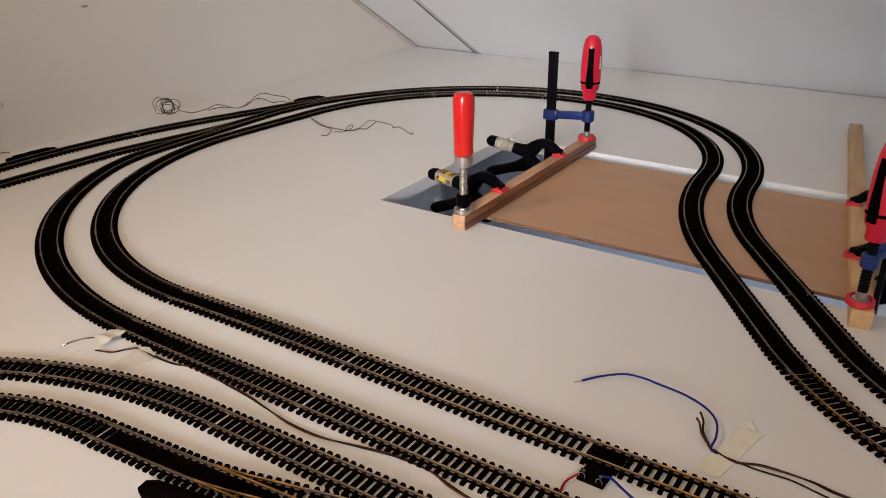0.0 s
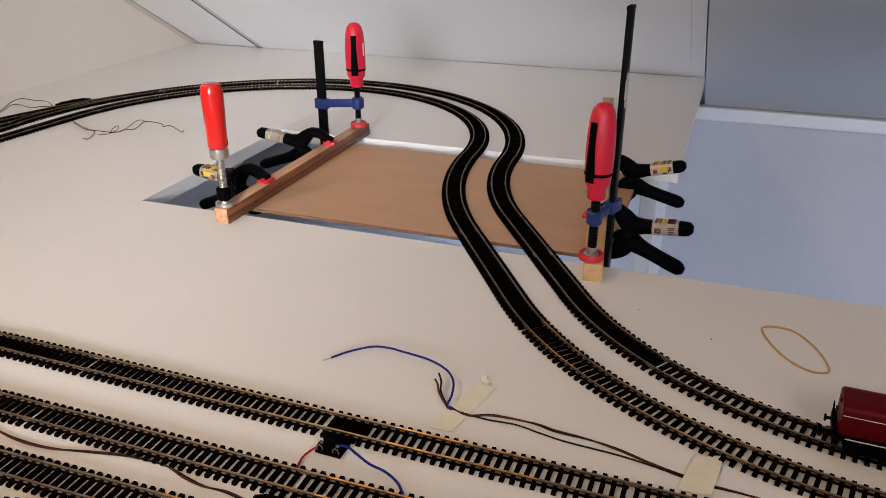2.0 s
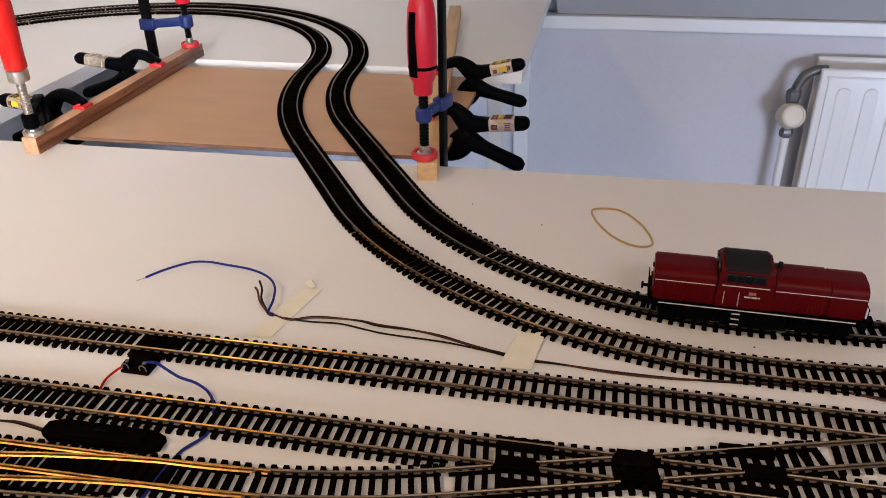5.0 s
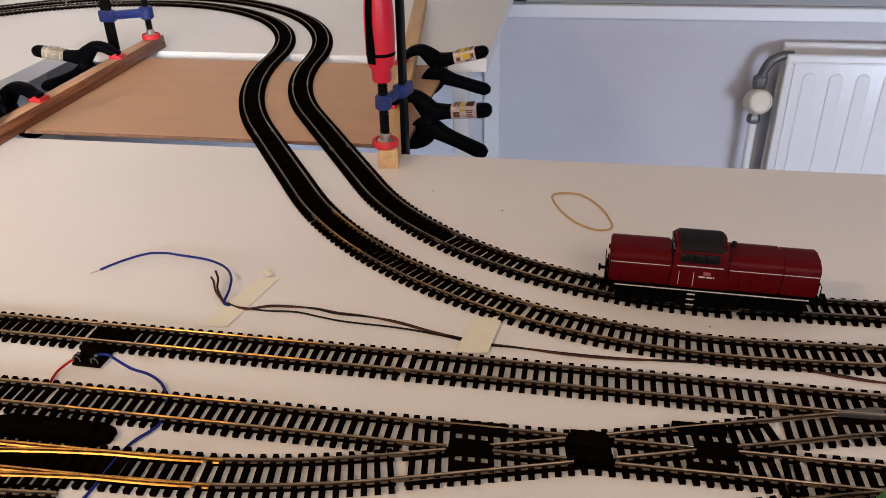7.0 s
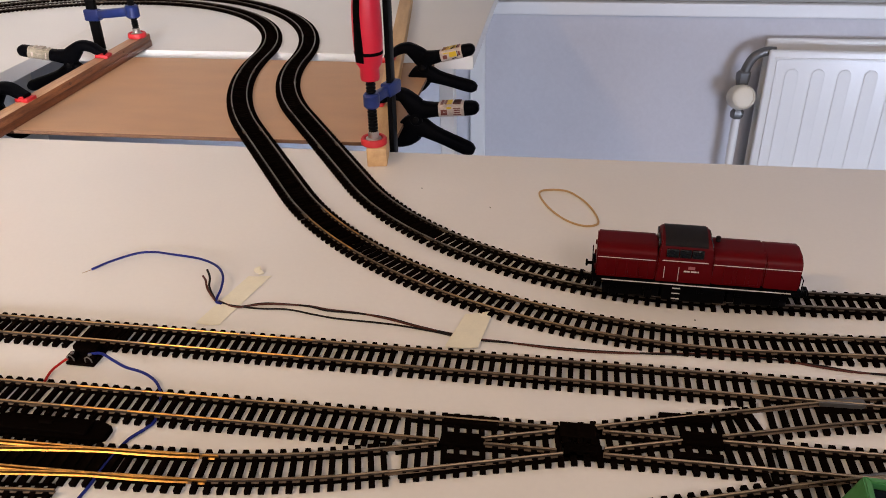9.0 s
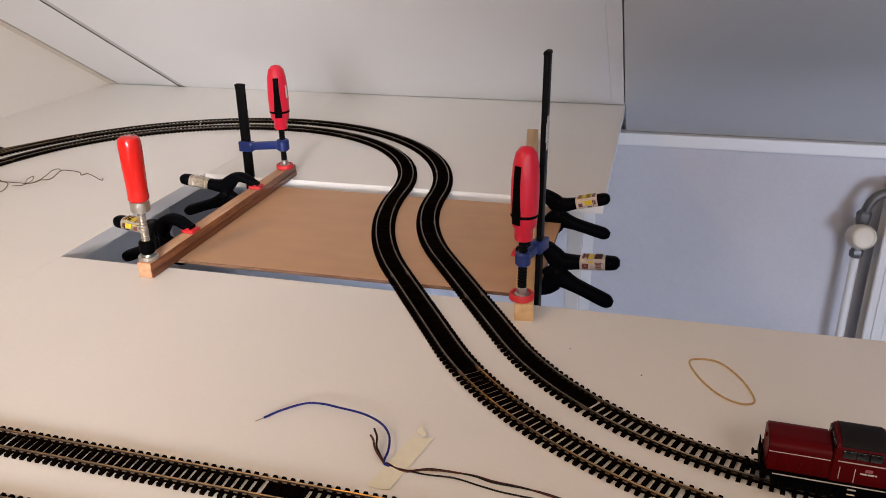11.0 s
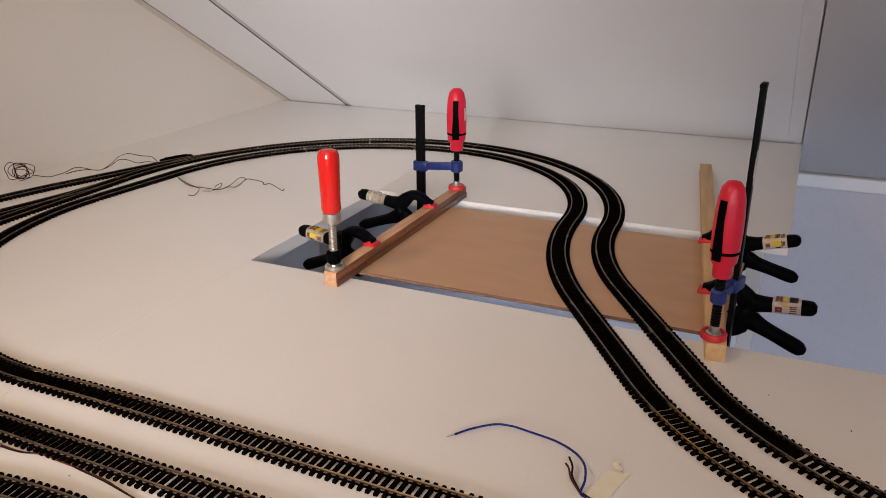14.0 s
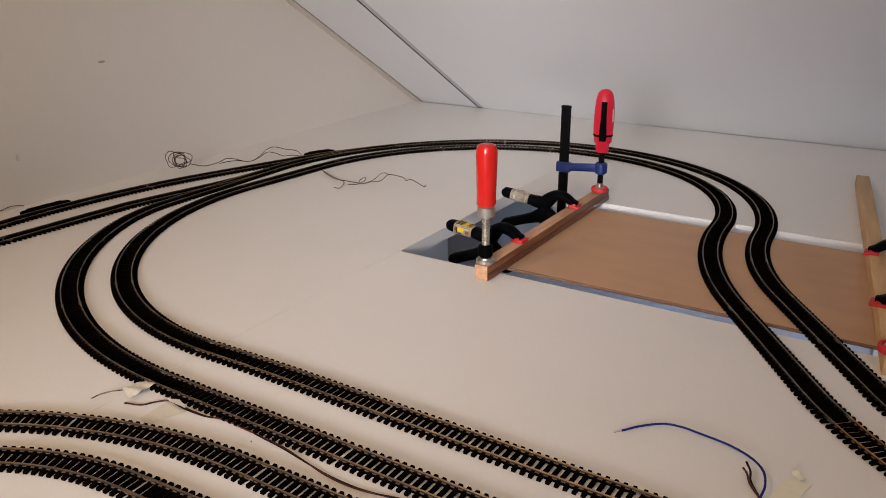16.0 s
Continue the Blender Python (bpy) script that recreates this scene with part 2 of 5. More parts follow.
def tube(bm, points, radius, n=8, closed=False, flat=1.0, mat=0):
    """A tube along the points; radius may be a list; flat squeezes it in height."""
    pts = [Vector(q) for q in points]
    k = len(pts)
    rad = radius if isinstance(radius, (list, tuple)) else [radius] * k
    rings = []
    side = None
    for i in range(k):
        a, b = (pts[i - 1], pts[(i + 1) % k]) if closed else (pts[max(i - 1, 0)], pts[min(i + 1, k - 1)])
        d = (b - a).normalized()
        if side is None:
            side = d.cross(Vector((0, 0, 1)))
            if side.length < 0.05:
                side = d.cross(Vector((0, 1, 0)))
        side = (side - d * side.dot(d)).normalized()
        up = side.cross(d)
        rings.append([bm.verts.new(pts[i] + side * (math.cos(2 * math.pi * j / n) * rad[i]) + up * (math.sin(2 * math.pi * j / n) * rad[i] * flat)) for j in range(n)])
    for i in range(k if closed else k - 1):
        a, b = rings[i], rings[(i + 1) % k]
        for j in range(n):
            bm.faces.new((a[j], a[(j + 1) % n], b[(j + 1) % n], b[j])).material_index = mat
    if not closed:
        bm.faces.new(rings[0][::-1]).material_index = mat
        bm.faces.new(rings[-1]).material_index = mat


def beam(bm, points, widths, heights, y=0.0, mat=0, steps=4):
    """A rounded bar along points (x, z) in a vertical plane, with a width across and a height at each."""
    way = curve_points([(p[0], p[1], h) for p, h in zip(points, heights)], steps)
    wide = [q.x for q in curve_points([(w, 0, 0) for w in widths], steps)]
    k = len(way)
    rings = []
    n = 14
    for i in range(k):
        a, b = way[max(i - 1, 0)], way[min(i + 1, k - 1)]
        d = Vector((b.x - a.x, 0, b.y - a.y)).normalized()
        up = Vector((-d.z, 0, d.x))
        c = Vector((way[i].x, y, way[i].y))
        ring = []
        for j in range(n):
            t = 2 * math.pi * j / n
            cx, sx = math.cos(t), math.sin(t)
            q = 0.62
            ring.append(bm.verts.new(c + Vector((0, 1, 0)) * (math.copysign(abs(cx) ** q, cx) * wide[i] / 2) + up * (math.copysign(abs(sx) ** q, sx) * way[i].z / 2)))
        rings.append(ring)
    for a, b in zip(rings, rings[1:]):
        for j in range(n):
            bm.faces.new((a[j], a[(j + 1) % n], b[(j + 1) % n], b[j])).material_index = mat
    bm.faces.new(rings[0][::-1]).material_index = mat
    bm.faces.new(rings[-1]).material_index = mat


# ---- the room ----
FLOOR_Z, SLOPE, FOOT_Y = -0.86, 0.588, 0.917
KNEE_Y, LEFT_X, RIGHT_X, BACK_Y = 1.07, -0.592, 2.4, -1.95
LEDGE_Z = (FOOT_Y - KNEE_Y) * SLOPE
FLAT_Z = 1.40
FLAT_Y = FOOT_Y - FLAT_Z / SLOPE


def setting(name, bm, mats, label, category):
    return tagged(finish(name, bm, mats, smooth=False), label, category, kind="structure")


def slope_plate(x0, x1, y0, y1, thick, lift):
    """A plate lying along the roof slope, its face lifted towards the room."""
    bm = bmesh.new()
    nrm = Vector((0, -SLOPE, -1)).normalized()
    pts = []
    for x, y in ((x0, y0), (x1, y0), (x1, y1), (x0, y1)):
        p = Vector((x, y, (FOOT_Y - y) * SLOPE))
        pts.append((bm.verts.new(p + nrm * lift), bm.verts.new(p + nrm * (lift - thick))))
    a, b = [p[0] for p in pts], [p[1] for p in pts]
    bm.faces.new(a)
    bm.faces.new(b[::-1])
    for i in range(4):
        bm.faces.new((a[i], b[i], b[(i + 1) % 4], a[(i + 1) % 4]))
    return bm


setting("floor", one_box(LEFT_X - 0.1, RIGHT_X + 0.1, BACK_Y - 0.1, KNEE_Y + 0.1, FLOOR_Z - 0.1, FLOOR_Z), M_FLOOR, "grey vinyl floor lit by daylight under the table", "floor")
setting("wall_left", one_box(LEFT_X - 0.12, LEFT_X, BACK_Y - 0.1, KNEE_Y + 0.1, FLOOR_Z, 1.8), M_WALL, "white painted plaster wall beside the layout", "wall")
setting("wall_knee", one_box(LEFT_X, RIGHT_X, KNEE_Y, KNEE_Y + 0.12, FLOOR_Z, LEDGE_Z - 0.02), M_KNEE, "pale painted knee wall below the roof slope", "wall")
# the low opening at x 0.25 to 0.75 is made up for the under-table fill
bm = bmesh.new()
for x0, x1, z0, z1 in ((LEFT_X, 0.25, FLOOR_Z, 1.8), (0.75, 1.58, FLOOR_Z, 1.8), (2.32, RIGHT_X, FLOOR_Z, 1.8), (0.25, 0.75, FLOOR_Z, -0.62), (0.25, 0.75, -0.22, 0.21), (0.25, 0.75, 0.71, 1.8), (1.58, 2.32, FLOOR_Z, -0.52), (1.58, 2.32, 0.33, 1.8)):
    box(bm, x0, x1, BACK_Y - 0.12, BACK_Y, z0, z1)
setting("wall_back", bm, M_WALL, "plain white wall with openings behind the rear lamps", "wall")
for y, z, wide, tall, mat in ((0.035, 0.193, 1.9, 0.6, M_SCUFF), (-0.128, 0.072, 0.8, 1.5, M_FAINT), (-0.147, 0.232, 0.5, 0.4, M_SCUFF)):
    bm = bmesh.new()
    lathe(bm, [(0.0035, 0.0), (0.0030, 0.0004), (0.0012, 0.0006)], 9, Matrix.Translation((LEFT_X, y, z)) @ Matrix.Diagonal((1, wide, tall, 1)) @ pose(0, 0, 0, 0, 90, 0))
    finish("scuff_mark", bm, mat, bpy.data.objects["wall_left"], "small brown scuff mark")
setting("ceiling_slope", slope_plate(LEFT_X, RIGHT_X, KNEE_Y + 0.14, FLAT_Y, 0.08, -0.0205), M_CEIL, "white sloping attic ceiling down to the knee wall", "ceiling")
# base tone darker than the large ceiling board left of it
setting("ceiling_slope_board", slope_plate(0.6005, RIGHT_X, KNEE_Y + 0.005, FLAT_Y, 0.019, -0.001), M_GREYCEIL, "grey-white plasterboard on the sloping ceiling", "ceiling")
setting("ceiling_panel", slope_plate(-0.3930, 0.5735, FOOT_Y + 0.012, FLAT_Y + 0.3, 0.020, 0.0), M_PANEL, "large white board fixed to the sloping ceiling", "ceiling")
setting("trim_panel_edge", slope_plate(0.5737, 0.5978, FOOT_Y + 0.012, FLAT_Y + 0.3, 0.016, -0.0015), M_EDGE, "pale edge strip beside the large ceiling board", "trim")
setting("ceiling_strip", slope_plate(-0.5716, -0.4113, FOOT_Y + 0.012, FLAT_Y + 0.3, 0.012, -0.0015), M_PANEL, "narrow white board strip on the sloping ceiling", "ceiling")
# added strip closes the rear gap; its dark colour stands in for the shade
setting("trim_rear_strip", one_box(-0.5740, -0.3700, FOOT_Y - 0.0011, FOOT_Y + 0.020, -0.0170, -0.0072), M_GAPSHADE, "dark strip coloured as gap shade behind the table board", "trim")
setting("trim_corner_cove", slope_plate(LEFT_X, -0.5742, FOOT_Y + 0.010, FLAT_Y + 0.3, 0.020, 0.0012), M_COVE, "beige cove strip in the corner of wall and slope", "trim")
setting("trim_corner_seal", slope_plate(-0.5741, -0.5717, FOOT_Y + 0.012, FLAT_Y + 0.3, 0.008, -0.0016), M_DARKSTAIN, "thin brown strip showing in the corner joint", "trim")
# same under the slope: blocks light from below, shade put into the colour
setting("trim_rear_shade", one_box(-0.3699, 0.5815, FOOT_Y - 0.0022, FOOT_Y + 0.020, -0.0175, -0.0078), M_GAPSHADE, "dark strip coloured as gap shade below the slope", "trim")
# the open joint's shade, laid in as a dark strip
setting("trim_joint_shade", slope_plate(-0.4112, -0.4090, FOOT_Y + 0.012, FLAT_Y + 0.3, 0.008, -0.0012), M_GAPSHADE, "thin dark strip coloured as joint shade between two ceiling boards", "trim")
# grey strip stands in for the soft shadow along the large board's edge
setting("trim_shadow_band", slope_plate(-0.4089, -0.3931, FOOT_Y + 0.012, FLAT_Y + 0.3, 0.008, -0.0022), M_SHADOWBAND, "grey strip coloured as the shadow band beside the ceiling board", "trim")
setting("ceiling_flat", one_box(LEFT_X, RIGHT_X, BACK_Y, FLAT_Y + 0.03, FLAT_Z, FLAT_Z + 0.1), M_CEIL, "flat white attic ceiling", "ceiling")
setting("trim_ledge", one_box(LEFT_X, RIGHT_X, KNEE_Y - 0.014, KNEE_Y + 0.02, LEDGE_Z - 0.031, LEDGE_Z - 0.003, bevel=0.003), M_TRIM, "white wooden strip between slope and knee wall", "trim")

setting("wall_right", one_box(RIGHT_X, RIGHT_X + 0.15, BACK_Y, KNEE_Y + 0.1, FLOOR_Z, 1.8), M_WALL, "plain white gable wall", "wall")

# ---- the layout table ----
TOP = 0.018
SEAM = 0.00016
setting("table_board_side", one_box(LEFT_X, -SEAM, -1.25, FOOT_Y - 0.0012, -TOP, 0.0, bevel=0.0002, seg=1), M_TABLE, "white melamine board along the wall carrying the curves", "table board")
# unseen right end is lengthened to block lamp light on the knee wall
setting("table_board_near", one_box(SEAM, 2.20, -1.25, 0.0, -TOP, 0.0, bevel=0.0002, seg=1), M_TABLE, "white melamine board carrying the station tracks", "table board")
setting("table_board_far", one_box(0.00003, 0.600, 0.326, FOOT_Y - 0.0026, -TOP, 0.0, bevel=0.0002, seg=1), M_TABLE, "white melamine board under the sloping ceiling", "table board")
# under-frames that carry the boards
setting("trim_far_leg", one_box(0.553, 0.573, 0.335, 0.360, FLOOR_Z, -TOP - 0.001, bevel=0.001, seg=1), M_EDGE, "white square post under the far board", "table leg")
setting("trim_wall_casing", one_box(0.512, 0.546, 1.052, KNEE_Y - 0.0005, FLOOR_Z, LEDGE_Z - 0.033, bevel=0.003), M_TRIM, "white pipe casing on the knee wall", "trim")
setting("trim_side_leg", one_box(-0.32, -0.30, -0.30, 0.60, FLOOR_Z, -TOP - 0.001, bevel=0.001, seg=1), M_EDGE, "white upright panel under the side board", "table leg")
setting("trim_near_leg", one_box(0.10, 0.12, -0.62, -0.60, FLOOR_Z, -TOP - 0.001, bevel=0.001, seg=1), M_EDGE, "white square post under the near board", "table leg")

# ---- bridge board and battens ----
bm = one_box(0.112, 0.554, 0.022, 0.292, -0.0042, -0.0002, bevel=0.0004, seg=1)
bm.normal_update()
for f in bm.faces:
    f.material_index = 0 if f.normal.z > 0.9 else 1
tagged(finish("bridge_board", bm, [M_HARD, M_HARDEDGE]), "thin brown hardboard sheet bridging the gap", "board")


def batten(name, length, w, h, side_mat, label, m):
    ob = thing(name, label, "batten", m)
    bm = bmesh.new()
    box(bm, -w / 2, w / 2, 0, length, 0, h, bevel=0.0009)
    bm.normal_update()
    for f in bm.faces:
        f.material_index = 1 if f.normal.x > 0.7 else 0
    part("strip", bm, [M_PALE if side_mat is M_PALE else M_PINKPINE, side_mat], ob)
    if side_mat is not M_PALE:
        part("moulding", one_box(w / 2 - 0.001, w / 2 + 0.0012, 0.001, length - 0.001, 0.0002, 0.0082, bevel=0.0006), M_STAIN, ob, "dark stained lower edge")
    return ob


BL = batten("wooden_batten", 0.377, 0.0165, 0.0175, M_STAINMID, "square pine batten with a brown stained side across the gap", pose(0.1335, -0.030, 0.0))
BR = batten("wooden_batten", 0.665, 0.0185, 0.018, M_PALE, "long pale pine batten clamped across the gap", pose(0.5505, -0.036, 0.0, 0, 0, 8.0))
for (x, y, r) in ((0.0, 0.17, 0.0022), (0.0, 0.30, 0.0016)):
    bm = bmesh.new()
    lathe(bm, [(r, 0), (r * 0.9, 0.0002)], 10, pose(0.0083, y, 0.0125, 0, 90, 0))
    part("knot", bm, M_STAIN, BL)

# ---- railway track ----
SLEEPER_Z, RAIL_Z, GAUGE, PITCH, HALF = 0.0027, 0.0053, 0.0172, 0.0068, 0.0147


class Plan:
    """A line in plan from straights (length,) and arcs (radius, degrees; positive turns left)."""

    def __init__(self, x, y, heading, *pieces):
        self.parts, self.length = [], 0.0
        h = radians(heading)
        for p in pieces:
            n = p[0] if len(p) == 1 else p[0] * abs(radians(p[1]))
            self.parts.append((self.length, n, x, y, h, p))
            self.length += n
            x, y, h = self.run(self.parts[-1], n)

    @staticmethod
    def run(q, s):
        _, _, x, y, h, p = q
        if len(p) == 1:
            return x + s * math.cos(h), y + s * math.sin(h), h
        k = math.copysign(1 / p[0], p[1])
        return x + (math.sin(h + k * s) - math.sin(h)) / k, y - (math.cos(h + k * s) - math.cos(h)) / k, h + k * s

    def at(self, s):
        q = self.parts[0]
        for r in self.parts:
            if r[0] <= s:
                q = r
        return self.run(q, s - q[0])

    def near(self, x, y):
        """The way along the line to its nearest place to (x, y)."""
        n = int(self.length / 0.002)
        return min((i * 0.002 for i in range(n + 1)), key=lambda s: (self.at(s)[0] - x) ** 2 + (self.at(s)[1] - y) ** 2)

    def off(self, s, d, z=0.0):
        x, y, h = self.at(s)
        return Vector((x - math.sin(h) * d, y + math.cos(h) * d, z))


OUTER = Plan(1.6069, -0.2187, 180.99, (0.7763,), (0.3331, -58.67), (0.2016,), (0.3897, -30.64), (0.3727, 108.68), (0.4419, 70.44), (0.2271,), (0.2393, 23.47), (0.4474, 64.12), (4.9371, 1.27), (1.25,))
INNER = Plan(1.6177, -0.2524, 182.33, (0.772,), (0.4036, -59.26), (0.1708,), (0.4892, -31.88), (0.3093, 85.39), (0.366, 88.01), (0.1605,), (0.3957, 59.01), (0.3552, 37.71), (3.0137, -2.34), (1.2,))
LADDER = Plan(-0.1490, -0.5503, 31.91, (0.1036,), (0.4259, -31.33), (0.34,), (0.5479, 14.71), (0.2352,), (0.4111, -17.55), (0.3,))
SIDING = Plan(-0.1351, -0.5933, 29.04, (0.1568,), (0.2429, -25.48), (0.0768,), (0.3911, 10.44), (0.0781,), (0.8907, -12.47), (0.03,))
LOWER = Plan(0.5002, -0.5129, 16.76, (0.3571,), (0.4998, -16.0), (0.3,))
STUB = Plan(0.1180, -0.4870, 4.60, (0.36,))
WEST_A = Plan(-0.3341, 0.4691, 234.80, (0.7644, 16.44), (0.1425,), (0.9217, 22.30), (0.7000,))
WEST_B = Plan(-0.4148, 0.2082, 270.80, (0.5984, -11.96), (0.1355,), (0.0462, 8.78), (0.7000,))

PROFILE = [(-0.0012, 0.0), (0.0012, 0.0), (0.00045, 0.0006), (0.00045, 0.0017), (0.00062, 0.0019), (0.00062, 0.00222), (0.00022, 0.00260), (-0.00022, 0.00260), (-0.00062, 0.00222), (-0.00062, 0.0019), (-0.00045, 0.0017), (-0.00045, 0.0006)]


def rail(plan, s0, s1, d, parent, z=SLEEPER_Z, head=M_HEAD, side=M_RAIL, brass_runs=()):
    bm = bmesh.new()
    n = max(2, int((s1 - s0) / 0.008))
    rings = []
    for i in range(n + 1):
        s = s0 + (s1 - s0) * i / n
        rings.append([bm.verts.new(plan.off(s, d + a, z + b)) for a, b in PROFILE])
    k = len(PROFILE)
    for a, b in zip(rings, rings[1:]):
        for j in range(k):
            f = bm.faces.new((a[j], a[(j + 1) % k], b[(j + 1) % k], b[j]))
            if 4 <= j <= 8:
                f.material_index = 3 if any(x0 < a[j].co.x < x1 for x0, x1 in brass_runs) else 1
            else:
                # web faces get a darker material: shade under the head put into the colour
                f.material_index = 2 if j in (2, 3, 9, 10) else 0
    bm.faces.new(rings[0])
    bm.faces.new(rings[-1][::-1])
    return part("rail", bm, [side, head, M_BRASS if side is M_BRASS else M_RAILMID if side is M_RAIL else M_RAILDARK] + [M_BRASS] * bool(brass_runs), parent, sharp=25)


def sleeper_mesh(half=HALF, width=0.0032, chairs=True):
    bm = bmesh.new()
    box(bm, -width / 2, width / 2, -half, half, 0.0002, SLEEPER_Z)
    for v in bm.verts:
        if v.co.z > 0.001:
            v.co.x *= 0.84
            v.co.y *= 0.985
    if chairs:
        for d in (-GAUGE / 2, GAUGE / 2):
            box(bm, -width * 0.45, width * 0.45, d - 0.0020, d + 0.0020, SLEEPER_Z, SLEEPER_Z + 0.0008)
    bmesh.ops.recalc_face_normals(bm, faces=bm.faces)
    me = bpy.data.meshes.new("sleeper")
    bm.to_mesh(me)
    bm.free()
    me.materials.append(M_SLEEPER)
    return me


SLEEPER = sleeper_mesh()


def web(plan, s0, s1, d, parent, half=0.0011):
    """The thin plastic strip that ties the sleepers under a rail."""
    bm = bmesh.new()
    n = max(2, int((s1 - s0) / 0.02))
    rings = [[bm.verts.new(plan.off(s0 + (s1 - s0) * i / n, d + a, b)) for a, b in ((-half, 0.0003), (half, 0.0003), (half, 0.0016), (-half, 0.0016))] for i in range(n + 1)]
    for a, b in zip(rings, rings[1:]):
        for j in range(4):
            bm.faces.new((a[j], a[(j + 1) % 4], b[(j + 1) % 4], b[j]))
    return part("web", bm, M_SLEEPER, parent)


def joiners(plan, s, parent):
    for d in (-GAUGE / 2, GAUGE / 2):
        x, y, h = plan.at(s)
        bm = bmesh.new()
        box(bm, -0.0045, 0.0045, d - 0.0014, d + 0.0014, SLEEPER_Z + 0.0001, SLEEPER_Z + 0.0015, m=pose(x, y, 0) @ Matrix.Rotation(h, 4, "Z"))
        part("rail_joiner", bm, M_RAIL, parent)


# stretches of the straights whose rail heads take the brassy material
BRASS_RUNS = {INNER.length: ((0.464, 0.516), (0.524, 0.568)), OUTER.length: ((0.442, 0.470), (0.480, 0.540))}


def track_section(plan, s0, s1, label):
    ob = thing("track_section", label, "model track", group="model railway tracks")
    x, y, _ = plan.at((s0 + s1) / 2)
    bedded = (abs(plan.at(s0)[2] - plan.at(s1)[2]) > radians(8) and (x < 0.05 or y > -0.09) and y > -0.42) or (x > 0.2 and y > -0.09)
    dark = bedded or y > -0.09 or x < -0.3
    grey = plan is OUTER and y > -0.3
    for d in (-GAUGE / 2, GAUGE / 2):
        rail(plan, s0, s1, d, ob, head=M_HEADGREY if dark or grey else M_HEAD, side=M_RAILDARK if dark else M_RAILMID if grey else M_RAIL, brass_runs=BRASS_RUNS.get(plan.length, ()) if y < -0.2 else ())
        web(plan, s0 + 0.002, s1 - 0.002, d, ob)
    n = max(1, round((s1 - s0 - 0.001) / PITCH))
    step = (s1 - s0 - 0.001) / n
    for i in range(n):
        x, y, h = plan.at(s0 + step * (i + 0.5))
        sl = new("sleeper", SLEEPER)
        sl.parent = ob
        sl.matrix_local = pose(x, y, 0) @ Matrix.Rotation(h, 4, "Z")
    if bedded:
        bm = bmesh.new()
        k = 10
        rows = [[bm.verts.new(plan.off(s0 + 0.001 + (s1 - s0 - 0.002) * i / k, d, z)) for d, z in ((-0.0074, 0.0002), (0.0074, 0.0002), (0.0074, 0.0014), (-0.0074, 0.0014))] for i in range(k + 1)]
        for p, q in zip(rows, rows[1:]):
            for j in range(4):
                bm.faces.new((p[j], p[(j + 1) % 4], q[(j + 1) % 4], q[j]))
        part("bed", bm, M_SLEEPER, ob, "closed black bed between the rails")
    if s1 < plan.length - 0.01:
        joiners(plan, s1, ob)
    return ob


def lay(plan, s0, s1, length=0.21):
    """Track sections of about that length from s0 to s1 along a plan."""
    n = max(1, round((s1 - s0) / length))
    for i in range(n):
        a, b = s0 + (s1 - s0) * i / n, s0 + (s1 - s0) * (i + 1) / n
        h = abs(plan.at(a)[2] - plan.at(b)[2])
        x, y, _ = plan.at((a + b) / 2)
        kind = "straight" if h < radians(3) else "curved"
        place = "on the hardboard bridge" if 0 < y < 0.33 and x > 0.1 else "on the white board"
        track_section(plan, a, b, f"{kind} black model track with brown metal rails {place}")


def switch(plan, s0, s1, branch, b0, b1, label, head=M_HEAD, side=M_RAIL, brass_runs=(), plate=None):
    """A turnout: both routes' rails on long sleepers, a black frog and perhaps a drive box."""
    ob = thing("track_turnout", label, "model turnout", group="model railway tracks")
    for d in (-GAUGE / 2, GAUGE / 2):
        rail(plan, s0, s1, d, ob, SLEEPER_Z, head, side, brass_runs)
        rail(branch, b0, b1, d, ob, SLEEPER_Z - 0.0001, head, side, brass_runs)
        web(plan, s0 + 0.002, s1 - 0.002, d, ob)
    if plate:
        web(plan, plan.near(*plate[0]), plan.near(*plate[1]), 0.0, ob, GAUGE / 2 - 0.0012)
    n = max(1, round((s1 - s0 - 0.001) / PITCH))
    step = (s1 - s0 - 0.001) / n
    for i in range(n):
        s = s0 + step * (i + 0.5)
        x, y, h = plan.at(s)
        bx, by, _ = branch.at(min(max(branch.near(x, y), b0), b1))
        d = -(bx - x) * math.sin(h) + (by - y) * math.cos(h)
        lo, hi = min(0, d) - HALF, max(0, d) + HALF
        if hi - lo > 0.062:
            lo, hi = -HALF, HALF
            bx, by, bh = branch.at(min(max(branch.near(x, y), b0), b1))
            own = part("sleeper", one_box(-0.0016, 0.0016, -HALF, HALF, 0.0002, SLEEPER_Z - 0.0001), M_SLEEPER, ob, smooth=False)
            own.matrix_local = pose(bx, by, 0) @ Matrix.Rotation(bh, 4, "Z")
        bm = bmesh.new()
        box(bm, -0.0016, 0.0016, lo, hi, 0.0002, SLEEPER_Z - 0.0001)
        for c in () if side is M_BRASS else (0, d) if hi - lo > 2 * HALF + 0.001 else (0,):
            for e in (-GAUGE / 2, GAUGE / 2):
                box(bm, -0.0015, 0.0015, c + e - 0.0019, c + e + 0.0019, SLEEPER_Z - 0.0001, SLEEPER_Z + 0.0007)
        sl = part("sleeper", bm, M_SLEEPER, ob, smooth=False)
        sl.matrix_local = pose(x, y, 0) @ Matrix.Rotation(h, 4, "Z")
    return ob


